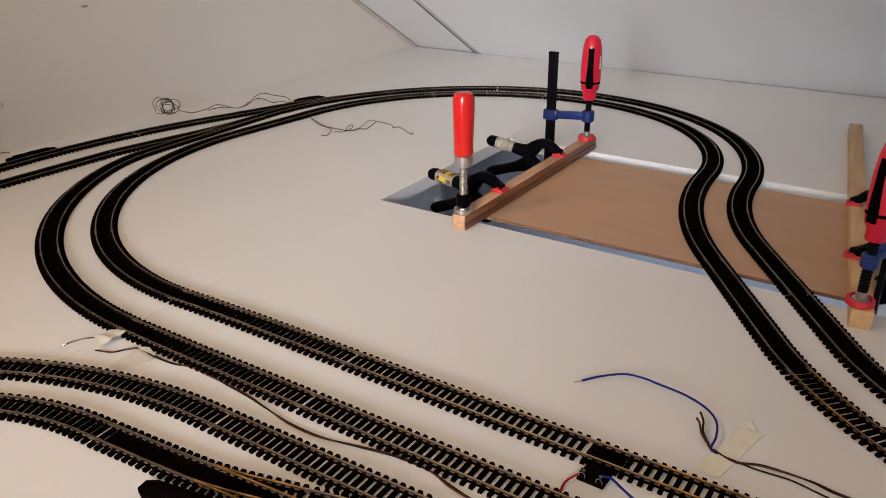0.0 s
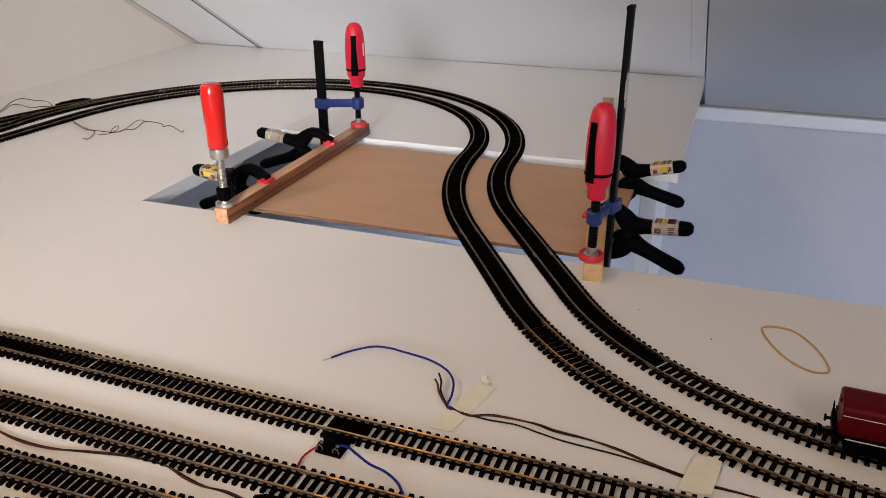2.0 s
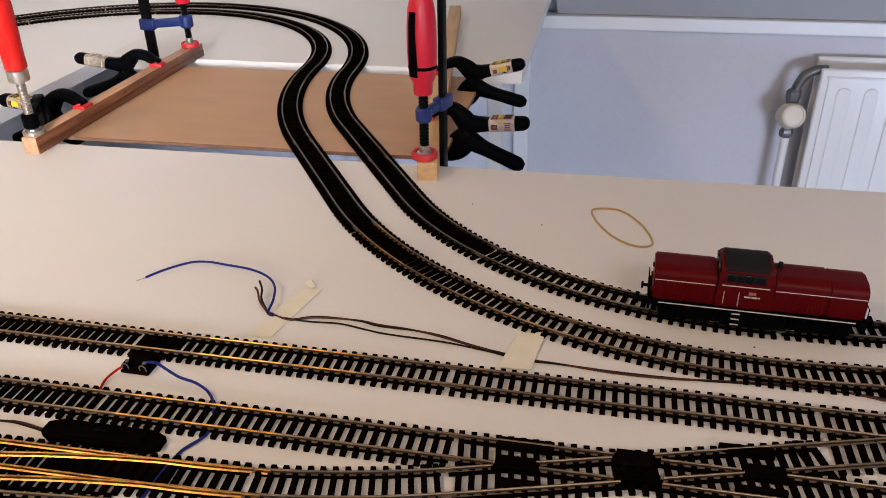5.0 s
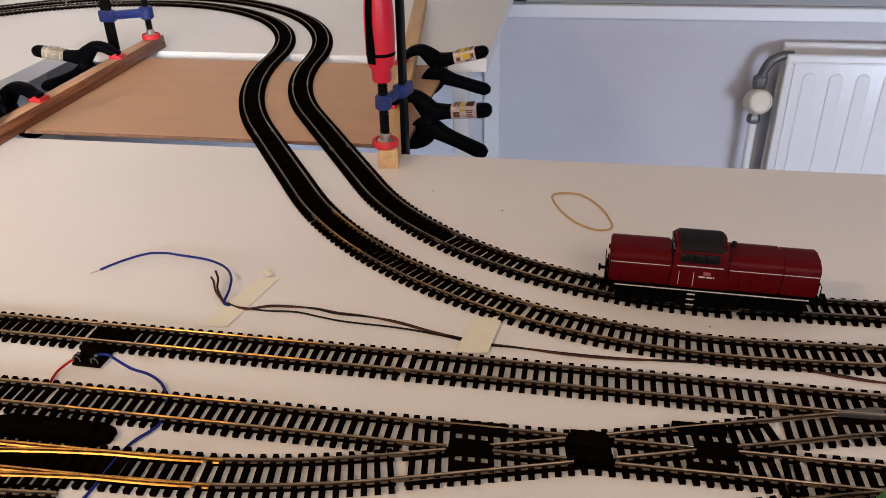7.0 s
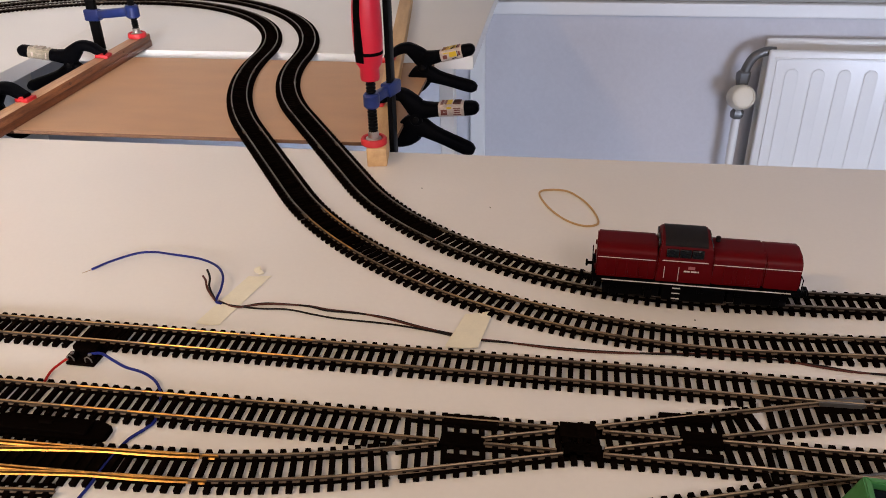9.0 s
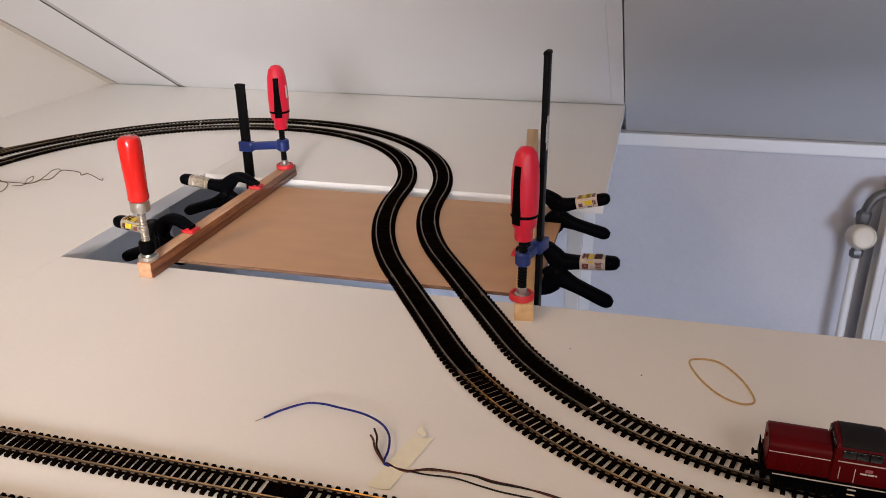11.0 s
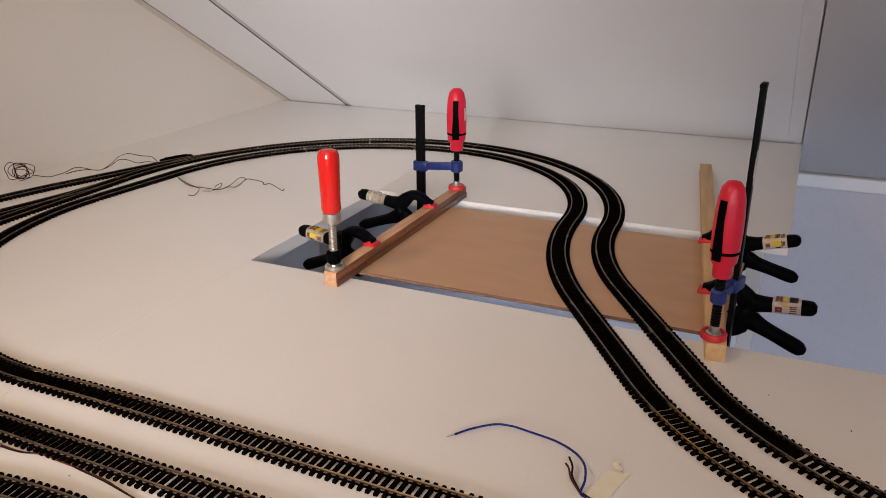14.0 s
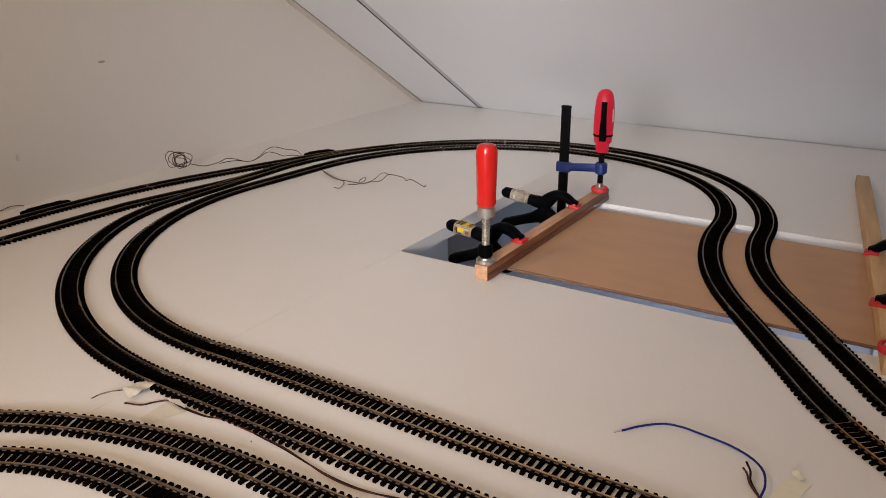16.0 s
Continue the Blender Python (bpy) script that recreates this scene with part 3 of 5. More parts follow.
def drive_box(parent_plan, s, d, length, label, turn=0):
    """A turnout drive lying beside the track."""
    x, y, h = parent_plan.at(s)
    ob = thing("turnout_drive", label, "turnout motor", pose(x - math.sin(h) * d, y + math.cos(h) * d, 0) @ Matrix.Rotation(h + radians(turn), 4, "Z"), group="turnout drives")
    bm = bmesh.new()
    L = length / 2
    prism(bm, [(-L, -0.004), (-L + 0.006, -0.0075), (L - 0.006, -0.0075), (L, -0.004), (L, 0.004), (L - 0.008, 0.0075), (-L + 0.008, 0.0075), (-L, 0.004)], 0.0002, 0.0040)
    part("base", bm, M_SLEEPER, ob)
    part("cover", one_box(-L * 0.72, L * 0.72, -0.0055, 0.0055, 0.0040, 0.0062, bevel=0.0012), M_SLEEPER, ob)
    part("lever", one_box(-0.004, 0.004, -0.0012, 0.0012, 0.0062, 0.0075, bevel=0.0004), M_SLEEPER, ob)
    return ob


# loops
oa, ob_ = OUTER.near(WEST_A.parts[0][2], WEST_A.parts[0][3]), OUTER.near(WEST_B.parts[0][2], WEST_B.parts[0][3])
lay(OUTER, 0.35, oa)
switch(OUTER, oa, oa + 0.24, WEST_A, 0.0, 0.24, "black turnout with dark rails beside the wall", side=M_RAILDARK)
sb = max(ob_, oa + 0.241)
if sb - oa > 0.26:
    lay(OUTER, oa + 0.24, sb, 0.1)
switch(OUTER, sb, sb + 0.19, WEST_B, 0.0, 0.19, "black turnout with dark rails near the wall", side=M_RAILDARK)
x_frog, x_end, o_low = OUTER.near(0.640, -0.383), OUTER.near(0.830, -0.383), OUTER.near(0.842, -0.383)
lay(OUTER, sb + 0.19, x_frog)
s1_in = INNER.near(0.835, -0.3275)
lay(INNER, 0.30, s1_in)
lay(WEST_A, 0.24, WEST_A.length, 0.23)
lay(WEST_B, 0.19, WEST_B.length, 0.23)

# station tracks
t3, t4 = LADDER.near(0.355, -0.428), LADDER.near(0.540, -0.425)
lay(LADDER, 0.0, t3)
sj = SIDING.near(0.355, -0.449)
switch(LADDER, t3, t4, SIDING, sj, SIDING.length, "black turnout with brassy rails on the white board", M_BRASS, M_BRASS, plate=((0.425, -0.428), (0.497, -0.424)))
ta = SIDING.near(0.118, -0.487)
lay(SIDING, 0.0, ta)
switch(SIDING, ta, ta + 0.17, STUB, 0.0, 0.17, "black turnout with worn brown and brassy rails", brass_runs=((0.212, 0.40),), plate=((0.130, -0.487), (0.270, -0.475)))
lay(SIDING, ta + 0.17, sj, 0.2)
lay(STUB, 0.17, STUB.length)
k3, k4 = LADDER.near(0.640, -0.408), LADDER.near(0.830, -0.357)
lay(LADDER, t4, k3)

# the diamond crossing
cross = thing("track_crossing", "black diamond crossing with brown rails on the white board", "model crossing", group="model railway tracks")
cx, cy, ch = LADDER.at(LADDER.near(0.7355, -0.3835))
for d in (-GAUGE / 2, GAUGE / 2):
    for plan, a, b, z in ((OUTER, x_frog, x_end, SLEEPER_Z), (LADDER, k3, k4, SLEEPER_Z - 0.0001)):
        # each rail is cut where the frog plates carry the wheels
        stops = [a]
        for u, v in ((0.6615, 0.6850), (0.7240, 0.7465), (0.7870, 0.8085)):
            ends = plan.near(u, plan.at(plan.near(u, cy))[1]), plan.near(v, plan.at(plan.near(v, cy))[1])
            y_in = plan.off(sum(ends) / 2, d).y
            middle = {0.6615: -0.3900, 0.7240: y_in, 0.7870: -0.3740}[u]
            if abs(y_in - middle) < 0.006:
                stops += ends
        stops.append(b)
        for q in range(0, len(stops), 2):
            rail(plan, stops[q], stops[q + 1], d, cross, z)
        web(plan, a + 0.002, b - 0.002, d, cross, 0.0020)
n = 28
for i in range(n):
    s = x_frog + (x_end - x_frog) * (i + 0.5) / n
    x, y, h = OUTER.at(s)
    bx, by, _ = LADDER.at(LADDER.near(x, y))
    d = -(bx - x) * math.sin(h) + (by - y) * math.cos(h)
    bm = one_box(-0.0016, 0.0016, min(0, d) - HALF, max(0, d) + HALF, 0.0002, SLEEPER_Z - 0.0001)
    for e in (-GAUGE / 2, GAUGE / 2, d - GAUGE / 2, d + GAUGE / 2):
        box(bm, -0.0015, 0.0015, e - 0.0019, e + 0.0019, SLEEPER_Z - 0.0001, SLEEPER_Z + 0.0007)
    sl = part("sleeper", bm, M_SLEEPER, cross, smooth=False)
    sl.matrix_local = pose(x, y, 0) @ Matrix.Rotation(h + radians(7), 4, "Z")
for x0, x1, y0, y1 in ((0.6620, 0.6850, -0.3940, -0.3845), (0.6615, 0.6920, -0.3775, -0.3705), (0.6660, 0.6860, -0.4045, -0.4005), (0.7880, 0.8095, -0.3785, -0.3690), (0.7780, 0.8060, -0.3615, -0.3555), (0.7830, 0.8080, -0.3885, -0.3850), (0.7245, 0.7440, -0.3810, -0.3695), (0.7270, 0.7465, -0.3910, -0.3855), (0.7260, 0.7300, -0.3856, -0.3809), (0.7340, 0.7370, -0.3856, -0.3809), (0.7410, 0.7450, -0.3856, -0.3809)):
    part("frog", one_box(x0, x1, y0, y1, 0.0004, 0.0049, bevel=0.0005, seg=1), M_SLEEPER, cross)
for x, y in ((0.8225, -0.3590), (0.8300, -0.3575)):
    sl = part("sleeper", one_box(-0.0016, 0.0016, -HALF, HALF, 0.0002, SLEEPER_Z - 0.0003), M_SLEEPER, cross, smooth=False)
    sl.matrix_local = pose(x, y, 0, 0, 0, 16)
lay(OUTER, x_end, o_low, 0.15)
switch(INNER, s1_in, INNER.near(1.02, -0.330), LADDER, k4, LADDER.near(1.02, -0.333), "black turnout with brown rails at the station throat")
lay(INNER, INNER.near(1.02, -0.330), INNER.near(1.35, -0.330))
lb = LOWER.near(0.842, -0.405)
lay(LOWER, 0.0, lb)
switch(OUTER, o_low, OUTER.near(1.04, -0.383), LOWER, lb, LOWER.near(1.04, -0.390), "black turnout with brown rails at the station throat")
lay(OUTER, OUTER.near(1.04, -0.383), OUTER.near(1.35, -0.383))
for x, y, ang in ((0.878, -0.3355, 8), (0.884, -0.3910, 7), (0.372, -0.4370, 7)):
    fr = thing("track_frog", "dark grey metal frog between the turnout rails", "turnout frog", pose(x, y, 0, 0, 0, ang))
    bm = bmesh.new()
    prism(bm, [(-0.012, -0.0010), (0.010, -0.0040), (0.013, -0.0030), (0.013, 0.0030), (0.010, 0.0040), (-0.012, 0.0010)], 0.0022, 0.0050)
    part("nose", bm, M_PIPE, fr)
    part("plate", one_box(-0.013, 0.014, -0.0055, 0.0055, 0.0003, 0.0024, bevel=0.0004, seg=1), M_SLEEPER, fr)

drive_box(OUTER, OUTER.near(0.446, -0.383), -0.0245, 0.072, "black plastic turnout drive beside the brassy turnout")
drive_box(SIDING, SIDING.near(0.222, -0.478), -0.0245, 0.075, "black plastic turnout drive beside the siding")
drive_box(WEST_A, WEST_A.near(-0.415, 0.345), -0.0215, 0.060, "black plastic turnout drive beside the wall")
drive_box(WEST_A, WEST_A.near(-0.535, -0.125), -0.0205, 0.075, "black plastic turnout drive lying by the wall")

# ---- track feed clip with its wires ----
feed = thing("track_feed", "black plastic feed clip beside the straight track", "connector", pose(0.4320, -0.3410, 0.0, 0, 0, -2))
part("base", one_box(-0.0095, 0.0095, -0.009, 0.006, 0.0003, 0.0024, bevel=0.0006), M_SLEEPER, feed)
part("housing", one_box(-0.0070, 0.0075, -0.002, 0.0065, 0.0024, 0.0078, bevel=0.0009), M_SLEEPER, feed)
for x in (-0.0060, 0.0060):
    part("terminal", one_box(x - 0.0024, x + 0.0024, -0.0080, -0.0025, 0.0024, 0.0066, bevel=0.0006), M_SLEEPER, feed)
    bm = bmesh.new()
    lathe(bm, [(0.0012, 0.0066), (0.0012, 0.0072), (0.0008, 0.0074)], 10, pose(x, -0.0052, 0))
    part("screw", bm, M_PIPE, feed, "small grey terminal screw")
    bm = bmesh.new()
    tube(bm, curve_points([(x - 0.002, -0.0078, 0.0030), (x - 0.0018, -0.0084, 0.0060), (x, -0.0082, 0.0072), (x + 0.0018, -0.0080, 0.0058), (x + 0.002, -0.0076, 0.0030)], 5), 0.0004, 6)
    part("spring_clip", bm, M_PIPE, feed, "bent grey contact wire")
part("plate", one_box(-0.011, 0.011, 0.008, 0.034, 0.0003, 0.0021, bevel=0.0003, seg=1), M_SLEEPER, feed)


def wire(name, label, points, mat, r=0.0008, closed=False, strands=1, bare=None):
    ob = thing(name, label, "wire")
    for k in range(strands):
        pts = [(p[0] + 0.0011 * math.sin(1.7 * i + 2.1 * k) * (k > 0), p[1] + 0.0014 * math.cos(1.3 * i + k) * (k > 0), (p[2] if len(p) > 2 else 0.0) + r + 0.0002) for i, p in enumerate(points)]
        bm = bmesh.new()
        tube(bm, curve_points(pts, 7, closed), r, 7, closed)
        part("strand", bm, mat[k % len(mat)] if isinstance(mat, list) else mat, ob)
    if bare:
        bm = bmesh.new()
        tube(bm, [Vector((*q, 0.0009)) for q in bare], 0.0003, 6)
        part("bare_end", bm, M_COPPER, ob, "bare copper wire end")
    return ob


wire("red_wire", "short red wire from the feed clip under the track", [(0.4250, -0.3470, 0.004), (0.4205, -0.3520, 0.002), (0.4180, -0.3590, 0.0008), (0.4195, -0.3700, 0.0)], M_WRED, 0.0008)
wire("blue_wire", "thin blue wire from the feed clip under the tracks", [(0.4360, -0.3450, 0.005), (0.4440, -0.3445, 0.006), (0.4530, -0.3475, 0.004), (0.4635, -0.3520, 0.003), (0.4760, -0.3555, 0.003), (0.4865, -0.3610, 0.002), (0.4935, -0.3690, 0.001), (0.4985, -0.3800, 0.0), (0.5010, -0.3920, 0.0), (0.4985, -0.3990, 0.0), (0.4930, -0.4090, 0.0), (0.4905, -0.4255, 0.0), (0.4895, -0.4430, 0.0), (0.4870, -0.4640, 0.0)], M_WBLUE, 0.0009)
wire("blue_wire", "loose curved blue wire with a bare end on the table", [(0.3790, -0.2415, 0.0), (0.3890, -0.2300, 0.001), (0.4040, -0.2185, 0.002), (0.4180, -0.2170, 0.003), (0.4310, -0.2185, 0.003), (0.4550, -0.2225, 0.003), (0.4735, -0.2340, 0.005), (0.4845, -0.2480, 0.006), (0.4885, -0.2620, 0.004), (0.4880, -0.2715, 0.0), (0.4930, -0.2750, 0.0)], M_WBLUE, 0.0009, bare=[(0.3790, -0.2415), (0.3745, -0.2470)])
wire("brown_wire", "short frayed brown wire end beside the tape", [(0.4715, -0.2520, 0.007), (0.4750, -0.2560, 0.006), (0.4790, -0.2630, 0.003), (0.4880, -0.2720, 0.0)], M_WBROWN, 0.0008)
wire("black_wire", "short frayed black wire end beside the tape", [(0.4720, -0.2450, 0.008), (0.4765, -0.2520, 0.006), (0.4790, -0.2600, 0.003), (0.4885, -0.2725, 0.0)], M_WBLACK, 0.0008)
wire("wire_pair", "pair of dark thin wires running under two tapes", [(0.4890, -0.2720), (0.5060, -0.2765), (0.5230, -0.2705), (0.5510, -0.2705), (0.5680, -0.2745), (0.5910, -0.2755), (0.6110, -0.2785), (0.6310, -0.2850), (0.6540, -0.2915), (0.6710, -0.2960), (0.6900, -0.2965), (0.7220, -0.2985), (0.7560, -0.2990), (0.7900, -0.2975), (0.8230, -0.2955), (0.8550, -0.2960), (0.8770, -0.2985), (0.8950, -0.3020), (0.9210, -0.3045), (0.9500, -0.3120)], [M_WBLACK, M_WBROWN], 0.00065, strands=2)
wire("wire_pair", "dark thin wire lying beside the wire pair", [(0.5000, -0.2755), (0.5200, -0.2772), (0.5410, -0.2762), (0.5600, -0.2800), (0.5780, -0.2830), (0.6130, -0.2852), (0.6400, -0.2895), (0.6560, -0.2935)], M_WBLACK, 0.00065)
wire("brown_wire", "brown wire pair running between two tracks", [(0.0130, -0.4180), (0.0280, -0.4120), (0.0340, -0.4030), (0.0420, -0.3960), (0.0620, -0.3980), (0.0860, -0.3970), (0.1040, -0.3915), (0.1230, -0.3925), (0.1450, -0.3950), (0.1700, -0.3975), (0.1950, -0.4015), (0.2230, -0.4055), (0.2520, -0.4055), (0.2800, -0.4005), (0.3090, -0.3950), (0.3360, -0.3945), (0.3560, -0.3990), (0.3720, -0.4025), (0.3880, -0.4030), (0.4080, -0.4065)], [M_WBLACK, M_WBROWN], 0.00065, strands=2)
wire("brown_wire", "frayed wire ends sticking out of the tape", [(-0.0160, -0.4290, 0.001), (-0.0110, -0.4220, 0.003), (-0.0060, -0.4120, 0.003), (0.0010, -0.4000, 0.001)], [M_COPPER, M_WBLACK], 0.0005, strands=2)


def tape(label, corners, z, folds=0.0006, mat=M_TAPE):
    """A strip of tape from four corners in plan, gently wrinkled."""
    ob = thing("tape_strip", label, "tape")
    bm = bmesh.new()
    n = 14
    a, b, c, d = [Vector((*q, 0)) for q in corners]
    grid = []
    for i in range(n + 1):
        row = []
        for j in range(5):
            p = (a.lerp(b, i / n)).lerp(d.lerp(c, i / n), j / 4)
            jag = 0.0008 * math.sin(j * 5.1 + i) if i in (0, n) else 0
            w = noise.noise(Vector((p.x * 120, p.y * 120, z * 50)))
            row.append(bm.verts.new((p.x + jag, p.y + jag, z + 0.0004 + folds * (1 + w))))
        grid.append(row)
    for i in range(n):
        for j in range(4):
            bm.faces.new((grid[i][j], grid[i + 1][j], grid[i + 1][j + 1], grid[i][j + 1]))
    ext = bmesh.ops.extrude_face_region(bm, geom=bm.faces[:])
    for v in ext["geom"]:
        if isinstance(v, bmesh.types.BMVert):
            v.co.z -= 0.0002
    part("strip", bm, mat, ob)
    return ob


tape("cream masking tape holding wires to the table", [(0.4990, -0.2370), (0.4840, -0.2990), (0.5010, -0.2980), (0.5150, -0.2360)], 0.0002, 0.0001)
tape("curled loose end of cream masking tape", [(0.5010, -0.2310), (0.5040, -0.2280), (0.5100, -0.2340), (0.5070, -0.2380)], 0.0006, 0.0016)
tape("cream masking tape holding a wire pair down", [(0.6610, -0.2690), (0.6520, -0.3070), (0.6730, -0.3050), (0.6790, -0.2640)], 0.0010, 0.0002)
tape("yellowed flat cream tape under a wire", [(0.0430, -0.4250), (0.0410, -0.3990), (0.0670, -0.4000), (0.0550, -0.4290)], 0.0000, 0.0001, M_TAPEOLD)
tape("wrinkled cream tape over loose wire ends", [(-0.0030, -0.4070), (0.0020, -0.3840), (0.0140, -0.3860), (0.0150, -0.4130)], 0.0016, 0.0022, M_TAPEOLD)
tape("cream tape over a brown wire", [(0.0410, -0.3970), (0.0480, -0.3920), (0.0620, -0.3950), (0.0650, -0.3990)], 0.0016, 0.0008, M_TAPEOLD)

# wires by the wall
coil = thing("wire_coil", "small tangle of thin olive brown wire by the wall", "wire")
random.seed(11)
for k in range(7):
    r, ph = random.uniform(0.009, 0.021), random.uniform(0, 6)
    cu, cz, lean = random.uniform(-0.008, 0.008), random.uniform(0.013, 0.022), random.uniform(-0.8, 0.8)
    pts = []
    for i in range(9):
        t = 2 * math.pi * i / 9
        q = r * random.uniform(0.70, 1.2)
        u, v = cu + q * math.cos(t + ph), q * 0.85 * math.sin(t + ph)
        pts.append((max(-0.556 + 0.66 * u + lean * 0.7 * v, LEFT_X + 0.002), 0.128 + 0.75 * u - lean * 0.7 * v, max(0.0012, cz + v)))
    bm = bmesh.new()
    tube(bm, curve_points(pts, 6, True), 0.0006, 6, True)
    part("loop", bm, M_WOLIVE if k % 3 else M_WBLACK, coil)
for way, mat in (([(-0.545, 0.146, 0.010), (-0.532, 0.163, 0.004), (-0.522, 0.178, 0.006), (-0.524, 0.193, 0.006), (-0.532, 0.218, 0.006), (-0.5195, 0.2255, 0.005), (-0.494, 0.225, 0.004), (-0.4835, 0.234, 0.005), (-0.492, 0.2625, 0.008), (-0.514, 0.301, 0.008), (-0.5156, 0.3235, 0.008), (-0.486, 0.324, 0.007), (-0.467, 0.331, 0.005), (-0.437, 0.314, 0.002)], M_WOLIVE), ([(-0.518, 0.187, 0.005), (-0.5155, 0.2065, 0.005), (-0.511, 0.225, 0.003), (-0.490, 0.232, 0.003), (-0.4887, 0.255, 0.005), (-0.500, 0.287, 0.007), (-0.4867, 0.294, 0.006), (-0.4597, 0.288, 0.005), (-0.4536, 0.303, 0.004), (-0.437, 0.314, 0.002)], M_WBLACK)):
    bm = bmesh.new()
    tube(bm, curve_points(way, 7), 0.00065, 6)
    part("tail", bm, mat, coil)
wire("brown_wire", "loose wavy olive brown wire beside the inner curve", [(-0.3352, 0.2498, 0.002), (-0.3016, 0.2311, 0.002), (-0.2744, 0.2189, 0.002), (-0.2587, 0.2156, 0.003), (-0.2265, 0.2198, 0.002), (-0.2166, 0.2321, 0.004), (-0.2092, 0.2382, 0.003), (-0.2085, 0.2488, 0.004), (-0.2142, 0.2728, 0.006), (-0.2065, 0.2791, 0.005), (-0.188, 0.2804, 0.003), (-0.1776, 0.271, 0.002), (-0.1686, 0.2736, 0.004), (-0.1563, 0.2709, 0.002), (-0.1333, 0.2579, 0.001), (-0.1324, 0.2618, 0.003)], M_WOLIVE, 0.0006)
wire("brown_wire", "short brown wire end hooked beside the inner curve", [(-0.3289, 0.244, 0.002), (-0.2892, 0.2212, 0.002), (-0.2604, 0.2132, 0.002), (-0.2465, 0.1905, 0.001), (-0.2446, 0.1802, 0.001), (-0.2529, 0.1803, 0.001)], M_WOLIVE, 0.0006)
wire("brown_wire", "thin wire end bent into a small loop", [(-0.2465, 0.2059, 0.001), (-0.2308, 0.212, 0.002), (-0.2371, 0.2267, 0.005), (-0.2342, 0.2368, 0.007), (-0.2291, 0.2277, 0.004), (-0.2314, 0.2149, 0.002)], M_WBLACK, 0.0005)
wire("brown_wire", "thin olive wire strand arched beside its neighbour", [(-0.2335, 0.2153, 0.002), (-0.222, 0.2231, 0.003), (-0.2178, 0.2406, 0.006), (-0.2237, 0.2644, 0.008), (-0.223, 0.2774, 0.007), (-0.2151, 0.2761, 0.005)], M_WOLIVE, 0.0005)

wire("black_wire", "thin dark wire lying along the foot of the wall", [(-0.5870, -0.1950, 0.001), (-0.5875, -0.1720, 0.002), (-0.5885, -0.1560, 0.004), (-0.5880, -0.1450, 0.003), (-0.5850, -0.1360, 0.001)], M_WBLACK, 0.0006)

# rubber band
band = thing("rubber_band", "loose tan rubber band lying on the table", "rubber band")
bm = bmesh.new()
tube(bm, curve_points([(0.7025, -0.0793, 0.001), (0.7104, -0.072, 0.001), (0.7271, -0.074, 0.001), (0.7418, -0.0938, 0.001), (0.7496, -0.116, 0.001), (0.7506, -0.1315, 0.001), (0.7388, -0.1354, 0.001), (0.7231, -0.1247, 0.001), (0.7094, -0.1025, 0.001)], 8, True), 0.00085, 7, True)
part("loop", bm, M_BAND, band)
random.seed(5)
for x, y in ((0.6630, -0.1100), (0.6000, -0.0790), (0.1430, -0.4030), (0.8100, -0.2580)):
    bm = bmesh.new()
    bmesh.ops.create_icosphere(bm, subdivisions=1, radius=0.0006)
    for v in bm.verts:
        v.co *= random.uniform(0.6, 1.2)
    cr = tagged(finish("crumb", bm, M_SPECK), "tiny dark crumb on the board", "crumb", "crumbs on the boards")
    cr.location = (x, y, 0.0006)

# ---- clamps ----


def thread(r, z0, z1, pitch=0.0032):
    prof, z = [], z0
    while z < z1:
        prof += [(r * 0.8, z), (r, z + pitch * 0.35), (r, z + pitch * 0.6), (r * 0.8, z + pitch * 0.95)]
        z += pitch
    return prof


def foot(ob, z, mat, label, r=0.0125):
    bm = bmesh.new()
    k = 0.72 if mat is M_STEEL else 1.0
    lathe(bm, [(r * 0.9, z), (r, z + 0.001 * k), (r, z + 0.0055 * k), (r * 0.92, z + 0.0068 * k), (r * 0.74, z + 0.0066 * k), (r * 0.7, z + 0.0045 * k), (r * 0.2, z + 0.0045 * k)], 24)
    part("pad", bm, mat, ob, label)
    bm = bmesh.new()
    lathe(bm, [(r * 0.66, z + 0.0042), (r * 0.6, z + 0.0062), (0.0052, z + 0.007), (0.0050, z + 0.0125), (0.0040, z + 0.0135)], 20)
    part("swivel", bm, M_STEEL, ob, "bright steel swivel foot")


